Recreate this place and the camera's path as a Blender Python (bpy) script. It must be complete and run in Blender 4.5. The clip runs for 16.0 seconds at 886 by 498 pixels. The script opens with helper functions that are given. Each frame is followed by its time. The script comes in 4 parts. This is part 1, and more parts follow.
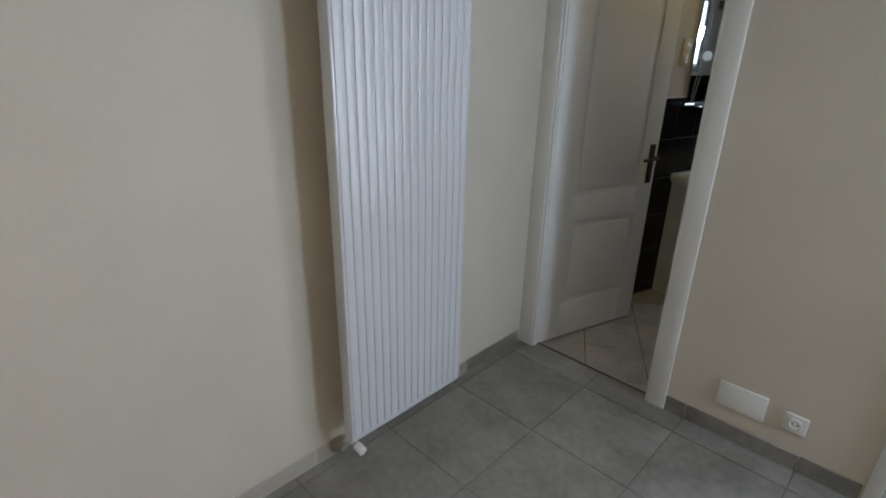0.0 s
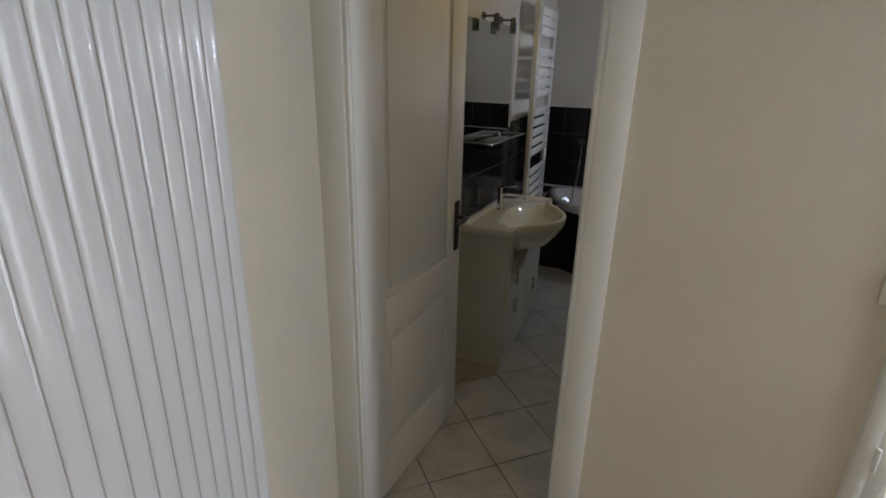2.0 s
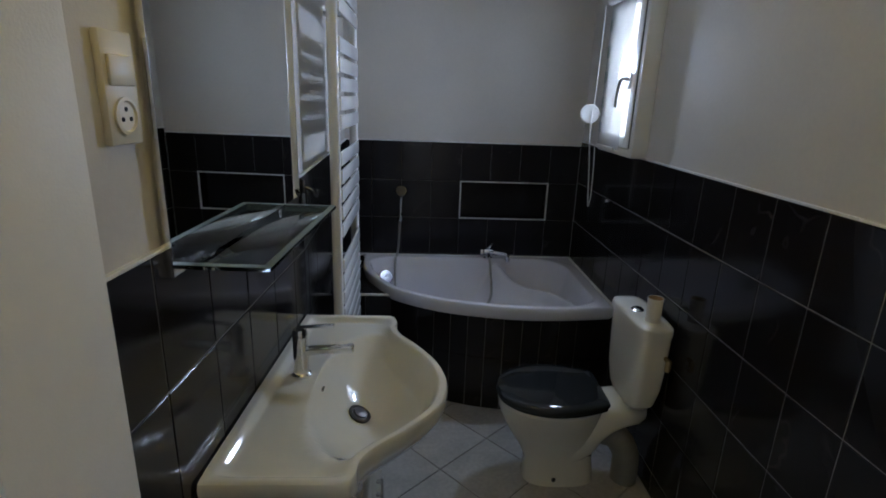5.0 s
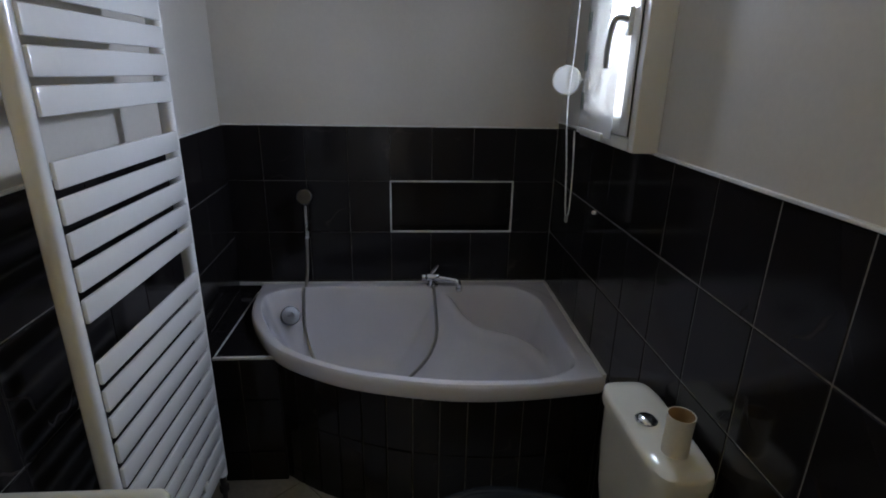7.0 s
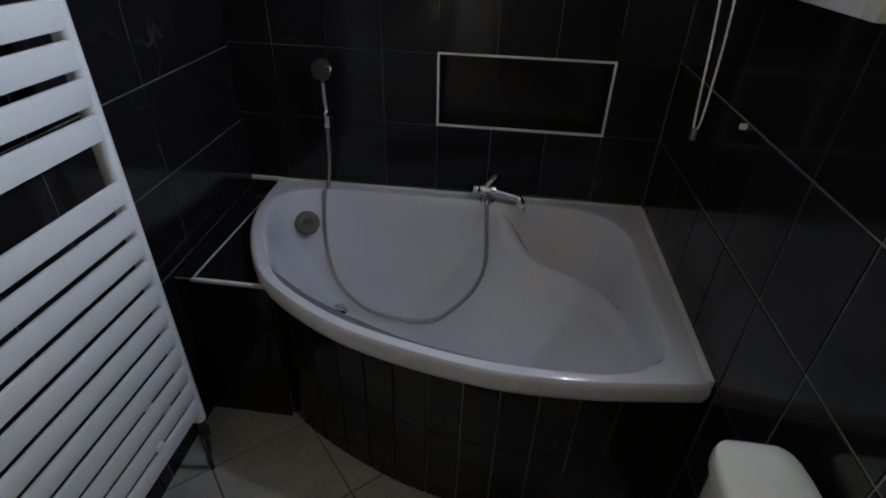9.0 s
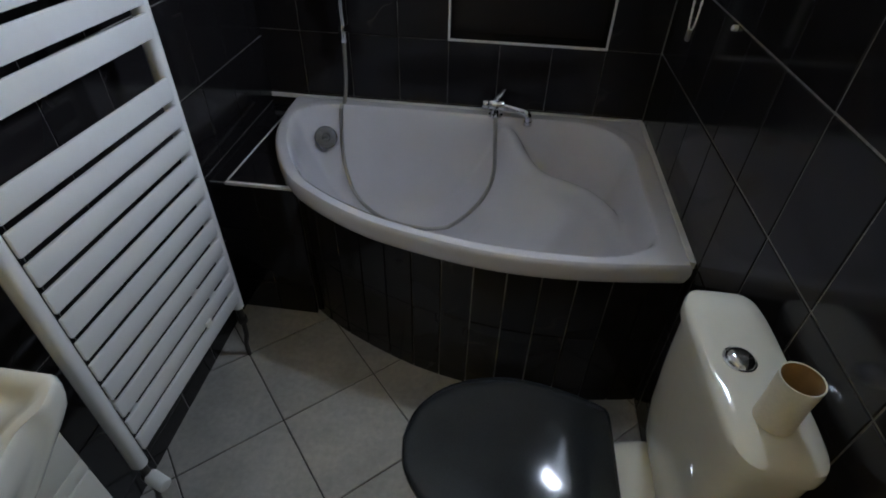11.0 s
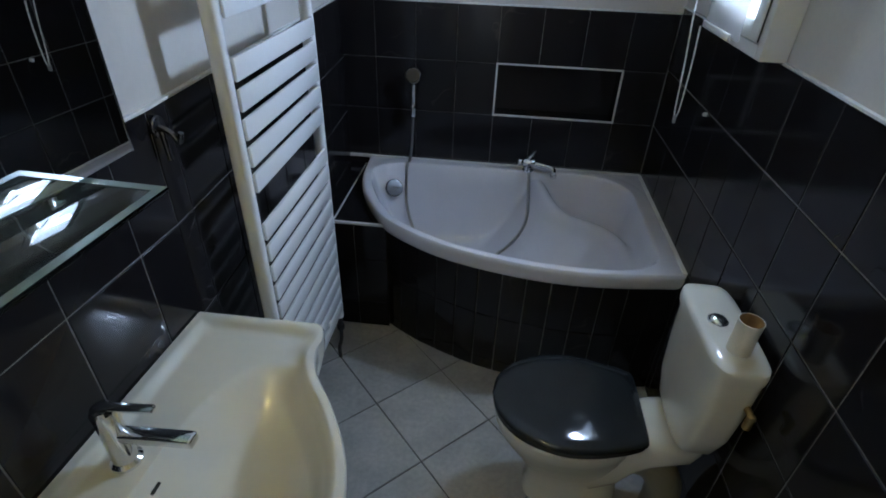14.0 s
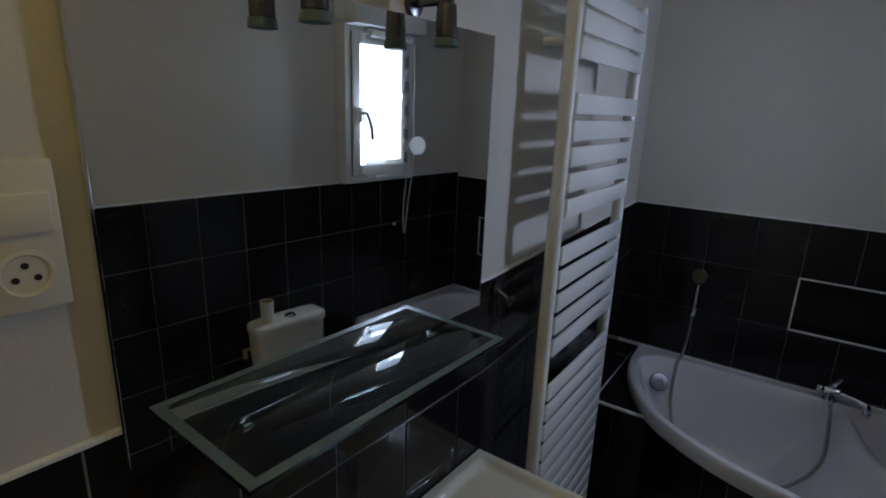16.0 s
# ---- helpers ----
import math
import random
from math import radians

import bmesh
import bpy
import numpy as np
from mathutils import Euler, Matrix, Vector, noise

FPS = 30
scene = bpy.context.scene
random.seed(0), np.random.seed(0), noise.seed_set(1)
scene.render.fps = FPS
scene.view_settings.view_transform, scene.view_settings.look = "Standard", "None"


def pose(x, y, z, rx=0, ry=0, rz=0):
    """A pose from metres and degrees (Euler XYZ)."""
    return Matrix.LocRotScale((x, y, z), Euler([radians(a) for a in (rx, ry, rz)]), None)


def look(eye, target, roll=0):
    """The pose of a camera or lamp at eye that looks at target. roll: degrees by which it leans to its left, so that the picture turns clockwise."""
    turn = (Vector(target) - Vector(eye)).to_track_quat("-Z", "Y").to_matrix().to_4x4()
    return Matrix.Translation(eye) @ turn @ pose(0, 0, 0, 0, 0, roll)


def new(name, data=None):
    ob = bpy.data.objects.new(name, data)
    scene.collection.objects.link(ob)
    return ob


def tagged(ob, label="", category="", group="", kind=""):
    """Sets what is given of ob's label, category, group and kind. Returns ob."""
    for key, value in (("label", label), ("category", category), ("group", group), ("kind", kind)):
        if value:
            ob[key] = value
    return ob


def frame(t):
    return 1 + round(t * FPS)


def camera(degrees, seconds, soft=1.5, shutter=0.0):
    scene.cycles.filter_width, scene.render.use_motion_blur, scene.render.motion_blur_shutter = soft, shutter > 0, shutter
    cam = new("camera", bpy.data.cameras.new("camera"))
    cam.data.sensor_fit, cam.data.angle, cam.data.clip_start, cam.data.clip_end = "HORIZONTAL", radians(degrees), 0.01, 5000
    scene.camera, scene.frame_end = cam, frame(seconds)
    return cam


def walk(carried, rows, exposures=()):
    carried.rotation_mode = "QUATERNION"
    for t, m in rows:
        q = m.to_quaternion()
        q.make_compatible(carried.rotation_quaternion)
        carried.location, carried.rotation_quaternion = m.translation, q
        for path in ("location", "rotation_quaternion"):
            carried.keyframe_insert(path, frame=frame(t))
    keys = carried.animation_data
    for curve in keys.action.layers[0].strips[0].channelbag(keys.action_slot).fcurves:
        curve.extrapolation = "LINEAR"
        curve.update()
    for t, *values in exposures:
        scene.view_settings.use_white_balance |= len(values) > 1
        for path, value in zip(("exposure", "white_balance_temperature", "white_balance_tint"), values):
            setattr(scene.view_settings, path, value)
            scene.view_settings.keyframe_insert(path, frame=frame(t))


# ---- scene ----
cam = camera(81.4, 16.0, soft=1.8)
PATH = [
    (0, (0.618, -0.021, 1.615), (-0.92, 1.016, 0.866), 1.2),
    (0.5, (0.411, -0.06, 1.636), (-0.92, 1.25, 0.922), 1.1),
    (1, (0.181, 0.032, 1.615), (-0.95, 1.528, 0.92), 1.0),
    (1.5, (-0.152, 0.292, 1.672), (-1.028, 1.942, 0.956), 0.9),
    (2, (-0.382, 0.548, 1.647), (-1.083, 2.296, 0.976), 1.3),
    (2.5, (-0.586, 0.838, 1.604), (-1.109, 2.665, 0.981), 1.2),
    (3, (-0.693, 1.132, 1.581), (-1.073, 3.008, 1.002), 1.6),
    (3.2, (-0.733, 1.238, 1.583), (-1.061, 3.119, 1.012), 1.6),
    (5.3, (-0.88, 2.381, 1.584), (-0.732, 4.294, 1.018), 1.8),
    (5.5, (-0.864, 2.5, 1.584), (-0.689, 4.409, 1.013), 1.6),
    (6, (-0.82, 2.75, 1.604), (-0.605, 4.648, 1.011), 1.4),
    (6.5, (-0.678, 2.955, 1.562), (-0.486, 4.848, 0.947), 1.0),
    (7, (-0.533, 3.127, 1.546), (-0.404, 5.014, 0.897), 1.1),
    (7.5, (-0.429, 3.291, 1.525), (-0.43, 5.167, 0.832), 1.2),
    (8, (-0.416, 3.477, 1.465), (-0.511, 5.3, 0.647), 1.7),
    (8.2, (-0.402, 3.561, 1.448), (-0.531, 5.349, 0.561), 1.6),
    (10.3, (-0.387, 3.755, 1.457), (-0.593, 5.316, 0.223), 1.5),
    (10.5, (-0.377, 3.686, 1.448), (-0.585, 5.236, 0.201), 1.4),
    (11, (-0.392, 3.519, 1.43), (-0.577, 5.059, 0.167), 1.6),
    (11.5, (-0.386, 3.448, 1.392), (-0.517, 4.981, 0.115), 1.6),
    (12, (-0.403, 3.377, 1.376), (-0.446, 4.899, 0.079), 1.6),
    (12.5, (-0.448, 3.243, 1.373), (-0.392, 4.75, 0.059), 1.9),
    (13, (-0.51, 3.112, 1.424), (-0.414, 4.602, 0.093), 1.9),
    (13.3, (-0.562, 3.072, 1.455), (-0.478, 4.592, 0.158), 2.2),
    (13.5, (-0.574, 3.064, 1.513), (-0.538, 4.612, 0.246), 2.1),
    (14, (-0.599, 3.013, 1.66), (-0.761, 4.671, 0.553), 2.0),
    (14.5, (-0.576, 2.941, 1.729), (-1.039, 4.667, 0.83), 1.7),
    (15, (-0.543, 2.882, 1.751), (-1.325, 4.587, 1.059), 2.0),
    (15.5, (-0.565, 2.87, 1.75), (-1.568, 4.504, 1.178), 2.5),
    (16, (-0.673, 2.828, 1.721), (-1.773, 4.414, 1.196), 2.1),
]
walk(cam, [(t, look(eye, target, roll)) for t, eye, target, roll in PATH],
     exposures=[(0, -0.7, 5700, 10), (1.5, -0.65, 6000, 12), (2.0, -0.6, 6350, 12), (2.5, -0.5, 6300, 12), (3.0, -0.75, 6000, 11), (3.2, -0.5, 5900, 11), (5.3, -0.05, 5400, 11), (6.5, -0.15, 5700, 12), (8.2, -0.25, 6100, 11), (10.3, 0.25, 5600, 8), (11, 0.2, 5950, 8),
                (12, 0.45, 5600, 6), (13, 0.7, 5150, 6), (13.5, 0.75, 5200, 7), (14, 0.4, 5150, 6), (14.5, -0.1, 5600, 9), (15, -0.45, 5600, 11), (16, -0.75, 5500, 12)])

# ---- world and light ----
world = bpy.data.worlds.new("sky")
scene.world = world
world.use_nodes = True
wn = world.node_tree
sky = wn.nodes.new("ShaderNodeTexSky")
sky.sky_type, sky.sun_disc = "NISHITA", False
sky.sun_elevation, sky.sun_rotation = radians(48), radians(200)
wn.links.new(sky.outputs[0], wn.nodes["Background"].inputs[0])
wn.nodes["Background"].inputs[1].default_value = 0.1

ROOM = pose(-0.528, 1.973, 0, 0, 0, 12)      # the front room: x along the door wall, y towards the bathroom
LEFT = pose(-1.262, 3.9, 0, 0, 0, 2.3)       # the bathroom's left wall behind the towel radiator: y along it, x off it
WASH = pose(-1.262, 3.9, 0, 0, 0, -3.0)      # its stretch behind the washbasin, up to the door

sun_data = bpy.data.lights.new("sun", "SUN")
sun_data.energy, sun_data.angle, sun_data.color = 3.0, radians(0.5), (1, 0.95, 0.87)
sun = new("sun", sun_data)
sun.matrix_world = look((-3, -8, 9), (0, 0, 0))


def window_lamp(name, m, w, h, watts, colour):
    data = bpy.data.lights.new(name, "AREA")
    data.shape, data.size, data.size_y, data.energy, data.color = "RECTANGLE", w, h, watts, colour
    ob = new(name, data)
    ob.matrix_world = m
    return ob


# sky light in the bathroom window, in the glazed door and in the front room's window
window_lamp("window_light", pose(0.006, 4.70, 1.73, 0, 90, 0) @ pose(0, 0, 0, -40, -8, 0), 0.12, 0.11, 7.2, (0.80, 0.87, 1.0))
window_lamp("window_sky_light", pose(0.031, 4.69, 1.73, 0, 90, 0), 0.54, 0.235, 1.6, (0.78, 0.86, 1.0))
window_lamp("glazed_door_light", ROOM @ pose(1.31, 0.14, 1.27, -90, 0, 0), 0.56, 1.62, 10.0, (0.80, 0.90, 1.0))
window_lamp("room_window_light", ROOM @ pose(2.60, -0.31, 1.5, 0, 90, 0), 1.14, 0.36, 41.0, (0.80, 0.90, 1.0))
# unseen warm lamp behind the camera, added to warm the front room's walls
window_lamp("ceiling_lamp_light", ROOM @ pose(0.9, -2.4, 2.40), 0.22, 0.22, 12.5, (1.0, 0.70, 0.34))

# two warm bulbs under the bathroom ceiling
for y in (2.74, 2.88):
    data = bpy.data.lights.new("bathroom_bulb", "POINT")
    data.energy, data.shadow_soft_size, data.color = 2.2, 0.02, (1.0, 0.68, 0.12)
    new("bathroom_bulb", data).location = (-0.88, y, 2.36)


# ---- materials ----
def material(name, colour, rough=0.5, metal=0.0, grain=0.0, grain_scale=60.0, stain=0.0, stain_scale=3.0,
             bump=0.0, bump_scale=200.0, rand=0.0, coat=0.0, rough_var=0.0):
    m = bpy.data.materials.new(name)
    m.use_nodes = True
    nt = m.node_tree
    b = nt.nodes["Principled BSDF"]
    b.inputs["Base Color"].default_value = (*colour, 1)
    b.inputs["Roughness"].default_value = rough
    b.inputs["Metallic"].default_value = metal
    b.inputs["Coat Weight"].default_value = coat
    geo = nt.nodes.new("ShaderNodeNewGeometry")
    value = None

    def add_layer(scale, amount, detail):
        nonlocal value
        n = nt.nodes.new("ShaderNodeTexNoise")
        n.inputs["Scale"].default_value, n.inputs["Detail"].default_value = scale, detail
        nt.links.new(geo.outputs["Position"], n.inputs["Vector"])
        r = nt.nodes.new("ShaderNodeMapRange")
        r.inputs["From Min"].default_value, r.inputs["From Max"].default_value = 0.3, 0.7
        r.inputs["To Min"].default_value, r.inputs["To Max"].default_value = 1 - amount, 1 + amount
        nt.links.new(n.outputs["Fac"], r.inputs["Value"])
        if value is None:
            value = r.outputs[0]
        else:
            k = nt.nodes.new("ShaderNodeMath")
            k.operation = "MULTIPLY"
            nt.links.new(value, k.inputs[0]), nt.links.new(r.outputs[0], k.inputs[1])
            value = k.outputs[0]
        return n

    if grain:
        add_layer(grain_scale, grain, 4)
    if stain:
        n = add_layer(stain_scale, stain, 3)
        if rough_var:
            r = nt.nodes.new("ShaderNodeMapRange")
            r.inputs["To Min"].default_value, r.inputs["To Max"].default_value = max(rough - rough_var, 0.02), rough + rough_var
            nt.links.new(n.outputs["Fac"], r.inputs["Value"]), nt.links.new(r.outputs[0], b.inputs["Roughness"])
    if rand:
        info = nt.nodes.new("ShaderNodeObjectInfo")
        r = nt.nodes.new("ShaderNodeMapRange")
        r.inputs["To Min"].default_value, r.inputs["To Max"].default_value = 1 - rand, 1 + rand
        nt.links.new(info.outputs["Random"], r.inputs["Value"])
        if value is None:
            value = r.outputs[0]
        else:
            k = nt.nodes.new("ShaderNodeMath")
            k.operation = "MULTIPLY"
            nt.links.new(value, k.inputs[0]), nt.links.new(r.outputs[0], k.inputs[1])
            value = k.outputs[0]
    if value is not None:
        mix = nt.nodes.new("ShaderNodeVectorMath")
        mix.operation = "SCALE"
        mix.inputs[0].default_value = colour
        nt.links.new(value, mix.inputs["Scale"]), nt.links.new(mix.outputs[0], b.inputs["Base Color"])
    if bump:
        n = nt.nodes.new("ShaderNodeTexNoise")
        n.inputs["Scale"].default_value, n.inputs["Detail"].default_value = bump_scale, 3
        nt.links.new(geo.outputs["Position"], n.inputs["Vector"])
        k = nt.nodes.new("ShaderNodeBump")
        k.inputs["Strength"].default_value, k.inputs["Distance"].default_value = bump, 0.002
        nt.links.new(n.outputs["Fac"], k.inputs["Height"]), nt.links.new(k.outputs[0], b.inputs["Normal"])
    return m


def veined_tile():
    """Black glazed tile with faint pale veins, shifted from tile to tile."""
    m = material("black_tile", (0.012, 0.0105, 0.012), 0.17)
    nt = m.node_tree
    b = nt.nodes["Principled BSDF"]
    b.inputs["Specular IOR Level"].default_value = 0.32
    geo = nt.nodes.new("ShaderNodeNewGeometry")
    info = nt.nodes.new("ShaderNodeObjectInfo")
    k = nt.nodes.new("ShaderNodeMath")
    k.operation = "MULTIPLY"
    k.inputs[1].default_value = 37.0
    nt.links.new(info.outputs["Random"], k.inputs[0])
    shift = nt.nodes.new("ShaderNodeVectorMath")
    nt.links.new(geo.outputs["Position"], shift.inputs[0]), nt.links.new(k.outputs[0], shift.inputs[1])
    warp = nt.nodes.new("ShaderNodeTexNoise")
    warp.inputs["Scale"].default_value, warp.inputs["Detail"].default_value = 3.2, 3
    nt.links.new(shift.outputs[0], warp.inputs["Vector"])
    ramp = nt.nodes.new("ShaderNodeValToRGB")
    e = ramp.color_ramp.elements
    e[0].position, e[0].color = 0.49, (0, 0, 0, 1)
    e[1].position, e[1].color = 0.5, (1, 1, 1, 1)
    e.new(0.51).color = (0, 0, 0, 1)
    nt.links.new(warp.outputs["Fac"], ramp.inputs[0])
    fade = nt.nodes.new("ShaderNodeTexNoise")
    fade.inputs["Scale"].default_value = 5.0
    nt.links.new(shift.outputs[0], fade.inputs["Vector"])
    f2 = nt.nodes.new("ShaderNodeMapRange")
    f2.inputs["From Min"].default_value, f2.inputs["From Max"].default_value = 0.52, 0.75
    nt.links.new(fade.outputs["Fac"], f2.inputs["Value"])
    mul = nt.nodes.new("ShaderNodeMath")
    mul.operation = "MULTIPLY"
    nt.links.new(ramp.outputs[0], mul.inputs[0]), nt.links.new(f2.outputs[0], mul.inputs[1])
    mix = nt.nodes.new("ShaderNodeMix")
    mix.data_type = "RGBA"
    mix.inputs["A"].default_value, mix.inputs["B"].default_value = (0.014, 0.0125, 0.0135, 1), (0.065, 0.055, 0.052, 1)
    nt.links.new(mul.outputs[0], mix.inputs["Factor"]), nt.links.new(mix.outputs["Result"], b.inputs["Base Color"])
    r = nt.nodes.new("ShaderNodeMapRange")
    r.inputs["To Min"].default_value, r.inputs["To Max"].default_value = 0.07, 0.17
    nt.links.new(warp.outputs["Fac"], r.inputs["Value"]), nt.links.new(r.outputs[0], b.inputs["Roughness"])
    return m


def glass(name, tint, rough=0.0):
    m = material(name, tint, rough)
    b = m.node_tree.nodes["Principled BSDF"]
    b.inputs["Transmission Weight"].default_value, b.inputs["IOR"].default_value = 1.0, 1.45
    return m


ROOM_PAINT = material("beige_room_paint", (0.63, 0.573, 0.478), 0.75, grain=0.02, grain_scale=90, stain=0.03, bump=0.25, bump_scale=260)
BATH_PAINT = material("pale_bathroom_paint", (0.585, 0.555, 0.51), 0.7, grain=0.02, grain_scale=80, stain=0.03, bump=0.2, bump_scale=240)
CEILING_PAINT = material("white_ceiling_paint", (0.8, 0.79, 0.76), 0.8, grain=0.02, stain=0.03, bump=0.2)
BLACK_TILE = veined_tile()
WALL_GROUT = material("grey_wall_grout", (0.205, 0.198, 0.184), 0.85, grain=0.2, grain_scale=90, stain=0.3, stain_scale=6)
FLOOR_TILE = material("mottled_floor_tile", (0.42, 0.40, 0.36), 0.38, grain=0.10, grain_scale=55, stain=0.14, stain_scale=7, bump=0.12, bump_scale=120, rand=0.06, rough_var=0.1)
FLOOR_GROUT = material("dark_floor_grout", (0.07, 0.062, 0.055), 0.9, grain=0.3, grain_scale=120, stain=0.3, stain_scale=9)
ROOM_TILE = material("grey_stone_tile", (0.225, 0.213, 0.192), 0.36, grain=0.12, grain_scale=30, stain=0.22, stain_scale=4.5, bump=0.15, bump_scale=90, rand=0.07, rough_var=0.12)
ROOM_GROUT = material("grey_room_grout", (0.14, 0.132, 0.118), 0.9, grain=0.2)
WHITE_PAINT = material("white_gloss_paint", (0.76, 0.75, 0.71), 0.35, grain=0.015, stain=0.03, bump=0.05)
DOOR_PAINT = material("white_door_paint", (0.74, 0.73, 0.70), 0.52, grain=0.015, stain=0.03, bump=0.12, bump_scale=400)
ENAMEL = material("white_enamel", (0.82, 0.82, 0.81), 0.16, grain=0.01, stain=0.015, coat=0.3)
RADIATOR = material("white_radiator_enamel", (0.63, 0.63, 0.645), 0.2, grain=0.01, stain=0.02, coat=0.2)
PLASTIC = material("white_plastic", (0.78, 0.78, 0.75), 0.35, grain=0.01, stain=0.02)
# white plastic with the bulbs' yellow light put into its base colour
WARM_LIT_PLASTIC = material("cream_aged_plastic", (0.66, 0.61, 0.48), 0.4, grain=0.01, stain=0.03)
TRIM_WHITE = material("white_tile_trim", (0.72, 0.72, 0.70), 0.4, grain=0.06, grain_scale=150, stain=0.1, stain_scale=12)
ACRYLIC = material("white_bath_acrylic", (0.72, 0.71, 0.76), 0.07, grain=0.01, stain=0.03, stain_scale=5, coat=0.4)
CERAMIC = material("ivory_ceramic", (0.74, 0.715, 0.62), 0.05, grain=0.01, stain=0.03, stain_scale=6, coat=0.5)
CABINET = material("cream_cabinet_laminate", (0.66, 0.64, 0.56), 0.35, grain=0.02, stain=0.03)
CHROME = material("chrome", (0.75, 0.76, 0.78), 0.08, 1.0, grain=0.03, stain=0.05, stain_scale=30)
BRUSHED = material("brushed_steel", (0.45, 0.44, 0.42), 0.3, 1.0, grain=0.05)
SMOKED = material("dull_dark_chrome", (0.16, 0.16, 0.17), 0.22, 1.0, grain=0.05, stain=0.1, stain_scale=30)
BRASS = material("dull_brass", (0.5, 0.38, 0.18), 0.35, 1.0, grain=0.1)
DARK_METAL = material("dark_handle_metal", (0.06, 0.055, 0.05), 0.35, 0.8, grain=0.1)
SEAT_BLACK = material("charcoal_toilet_lid", (0.02, 0.0225, 0.024), 0.075, grain=0.1, grain_scale=300, stain=0.1, stain_scale=8, rough_var=0.03)
RUBBER = material("grey_pipe_plastic", (0.25, 0.24, 0.205), 0.45, grain=0.05, stain=0.1)
BLACK_HOLE = material("dark_slot", (0.01, 0.01, 0.01), 0.8)
CARD_BROWN = material("brown_cardboard", (0.36, 0.24, 0.12), 0.9, grain=0.1)
CARD_WHITE = material("white_paper_tube", (0.72, 0.68, 0.58), 0.8, grain=0.04, grain_scale=200)
MIRROR = material("mirror_silver", (0.86, 0.88, 0.87), 0.015, 1.0)
GLASS = glass("clear_pane", (1, 1, 1))
SHELF_GLASS = glass("green_tinted_glass", (0.74, 0.86, 0.82), 0.02)
FROST_GLASS = material("frosted_glass", (0.11, 0.15, 0.138), 0.35, grain=0.05)


def sheer(name, colour, clear):
    """Thin fabric that lets part of the daylight straight through."""
    m = material(name, colour, 0.9, grain=0.04, grain_scale=300)
    nt = m.node_tree
    t, k = nt.nodes.new("ShaderNodeBsdfTransparent"), nt.nodes.new("ShaderNodeMixShader")
    k.inputs[0].default_value = clear
    nt.links.new(nt.nodes["Principled BSDF"].outputs[0], k.inputs[1]), nt.links.new(t.outputs[0], k.inputs[2])
    nt.links.new(k.outputs[0], nt.nodes["Material Output"].inputs[0])
    return m


def glow(name, colour, power):
    m = material(name, (0, 0, 0), 1.0)
    b = m.node_tree.nodes["Principled BSDF"]
    b.inputs["Emission Color"].default_value, b.inputs["Emission Strength"].default_value = (*colour, 1), power
    return m


BLIND = sheer("white_blind_fabric", (0.78, 0.78, 0.78), 0.55)
SKY_GLOW = glow("bright_overcast_sky", (0.92, 0.96, 1.0), 8.0)
LAMP_GLOW = glow("warm_lamp_glass", (1.0, 0.72, 0.38), 6.0)
TERRACE = material("pale_terrace_stone", (0.45, 0.43, 0.40), 0.8, grain=0.1, stain=0.15)


# ---- building helpers ----
def box(x0, x1, y0, y1, z0, z1, bevel=0.0, seg=2):
    bm = bmesh.new()
    bmesh.ops.create_cube(bm, size=1)
    for v in bm.verts:
        v.co = (x0 + (v.co.x + 0.5) * (x1 - x0), y0 + (v.co.y + 0.5) * (y1 - y0), z0 + (v.co.z + 0.5) * (z1 - z0))
    if bevel:
        bmesh.ops.bevel(bm, geom=bm.edges[:], offset=bevel, segments=seg, affect="EDGES", profile=0.5)
    return bm


def join(*bms):
    out = bmesh.new()
    for bm in bms:
        me = bpy.data.meshes.new("tmp")
        bm.to_mesh(me)
        bm.free()
        out.from_mesh(me)
        bpy.data.meshes.remove(me)
    return out


def mesh_of(name, bm, mat, smooth=True):
    bmesh.ops.recalc_face_normals(bm, faces=bm.faces[:])
    me = bpy.data.meshes.new(name)
    bm.to_mesh(me)
    bm.free()
    me.materials.append(mat)
    if smooth:
        me.shade_smooth()
        me.set_sharp_from_angle(angle=radians(38))
    return me


def thing(name, m, label, category, group="", kind=""):
    ob = new(name)
    ob.empty_display_size = 0.1
    ob.matrix_world = m
    return tagged(ob, label, category, group, kind)


def solid(name, bm, mat, m=None, label="", category="", kind="", group="", smooth=True):
    ob = new(name, mesh_of(name, bm, mat, smooth))
    if m is not None:
        ob.matrix_world = m
    return tagged(ob, label, category, group, kind)


def part(name, bm, mat, parent, label="", smooth=True):
    ob = new(name, mesh_of(name, bm, mat, smooth))
    ob.parent = parent
    return tagged(ob, label)


def again(ob, m):
    """The same part once more, at m, on the same mesh."""
    o = new(ob.name.split(".")[0], ob.data)
    o.parent = ob.parent
    o.matrix_basis = m
    return o


def rings(loops, close_start=True, close_end=True):
    """A skin over closed loops of equal length."""
    bm = bmesh.new()
    vs = [[bm.verts.new(p) for p in loop] for loop in loops]
    n = len(vs[0])
    for a, b in zip(vs, vs[1:]):
        for i in range(n):
            bm.faces.new((a[i], a[(i + 1) % n], b[(i + 1) % n], b[i]))
    if close_start:
        bm.faces.new(vs[0])
    if close_end:
        bm.faces.new(vs[-1])
    return bm


def oval(cx, cy, z, rx, ry, power=2.0, n=40):
    out = []
    for i in range(n):
        a = 2 * math.pi * i / n
        c, s = math.cos(a), math.sin(a)
        out.append((cx + rx * math.copysign(abs(c) ** (2 / power), c), cy + ry * math.copysign(abs(s) ** (2 / power), s), z))
    return out


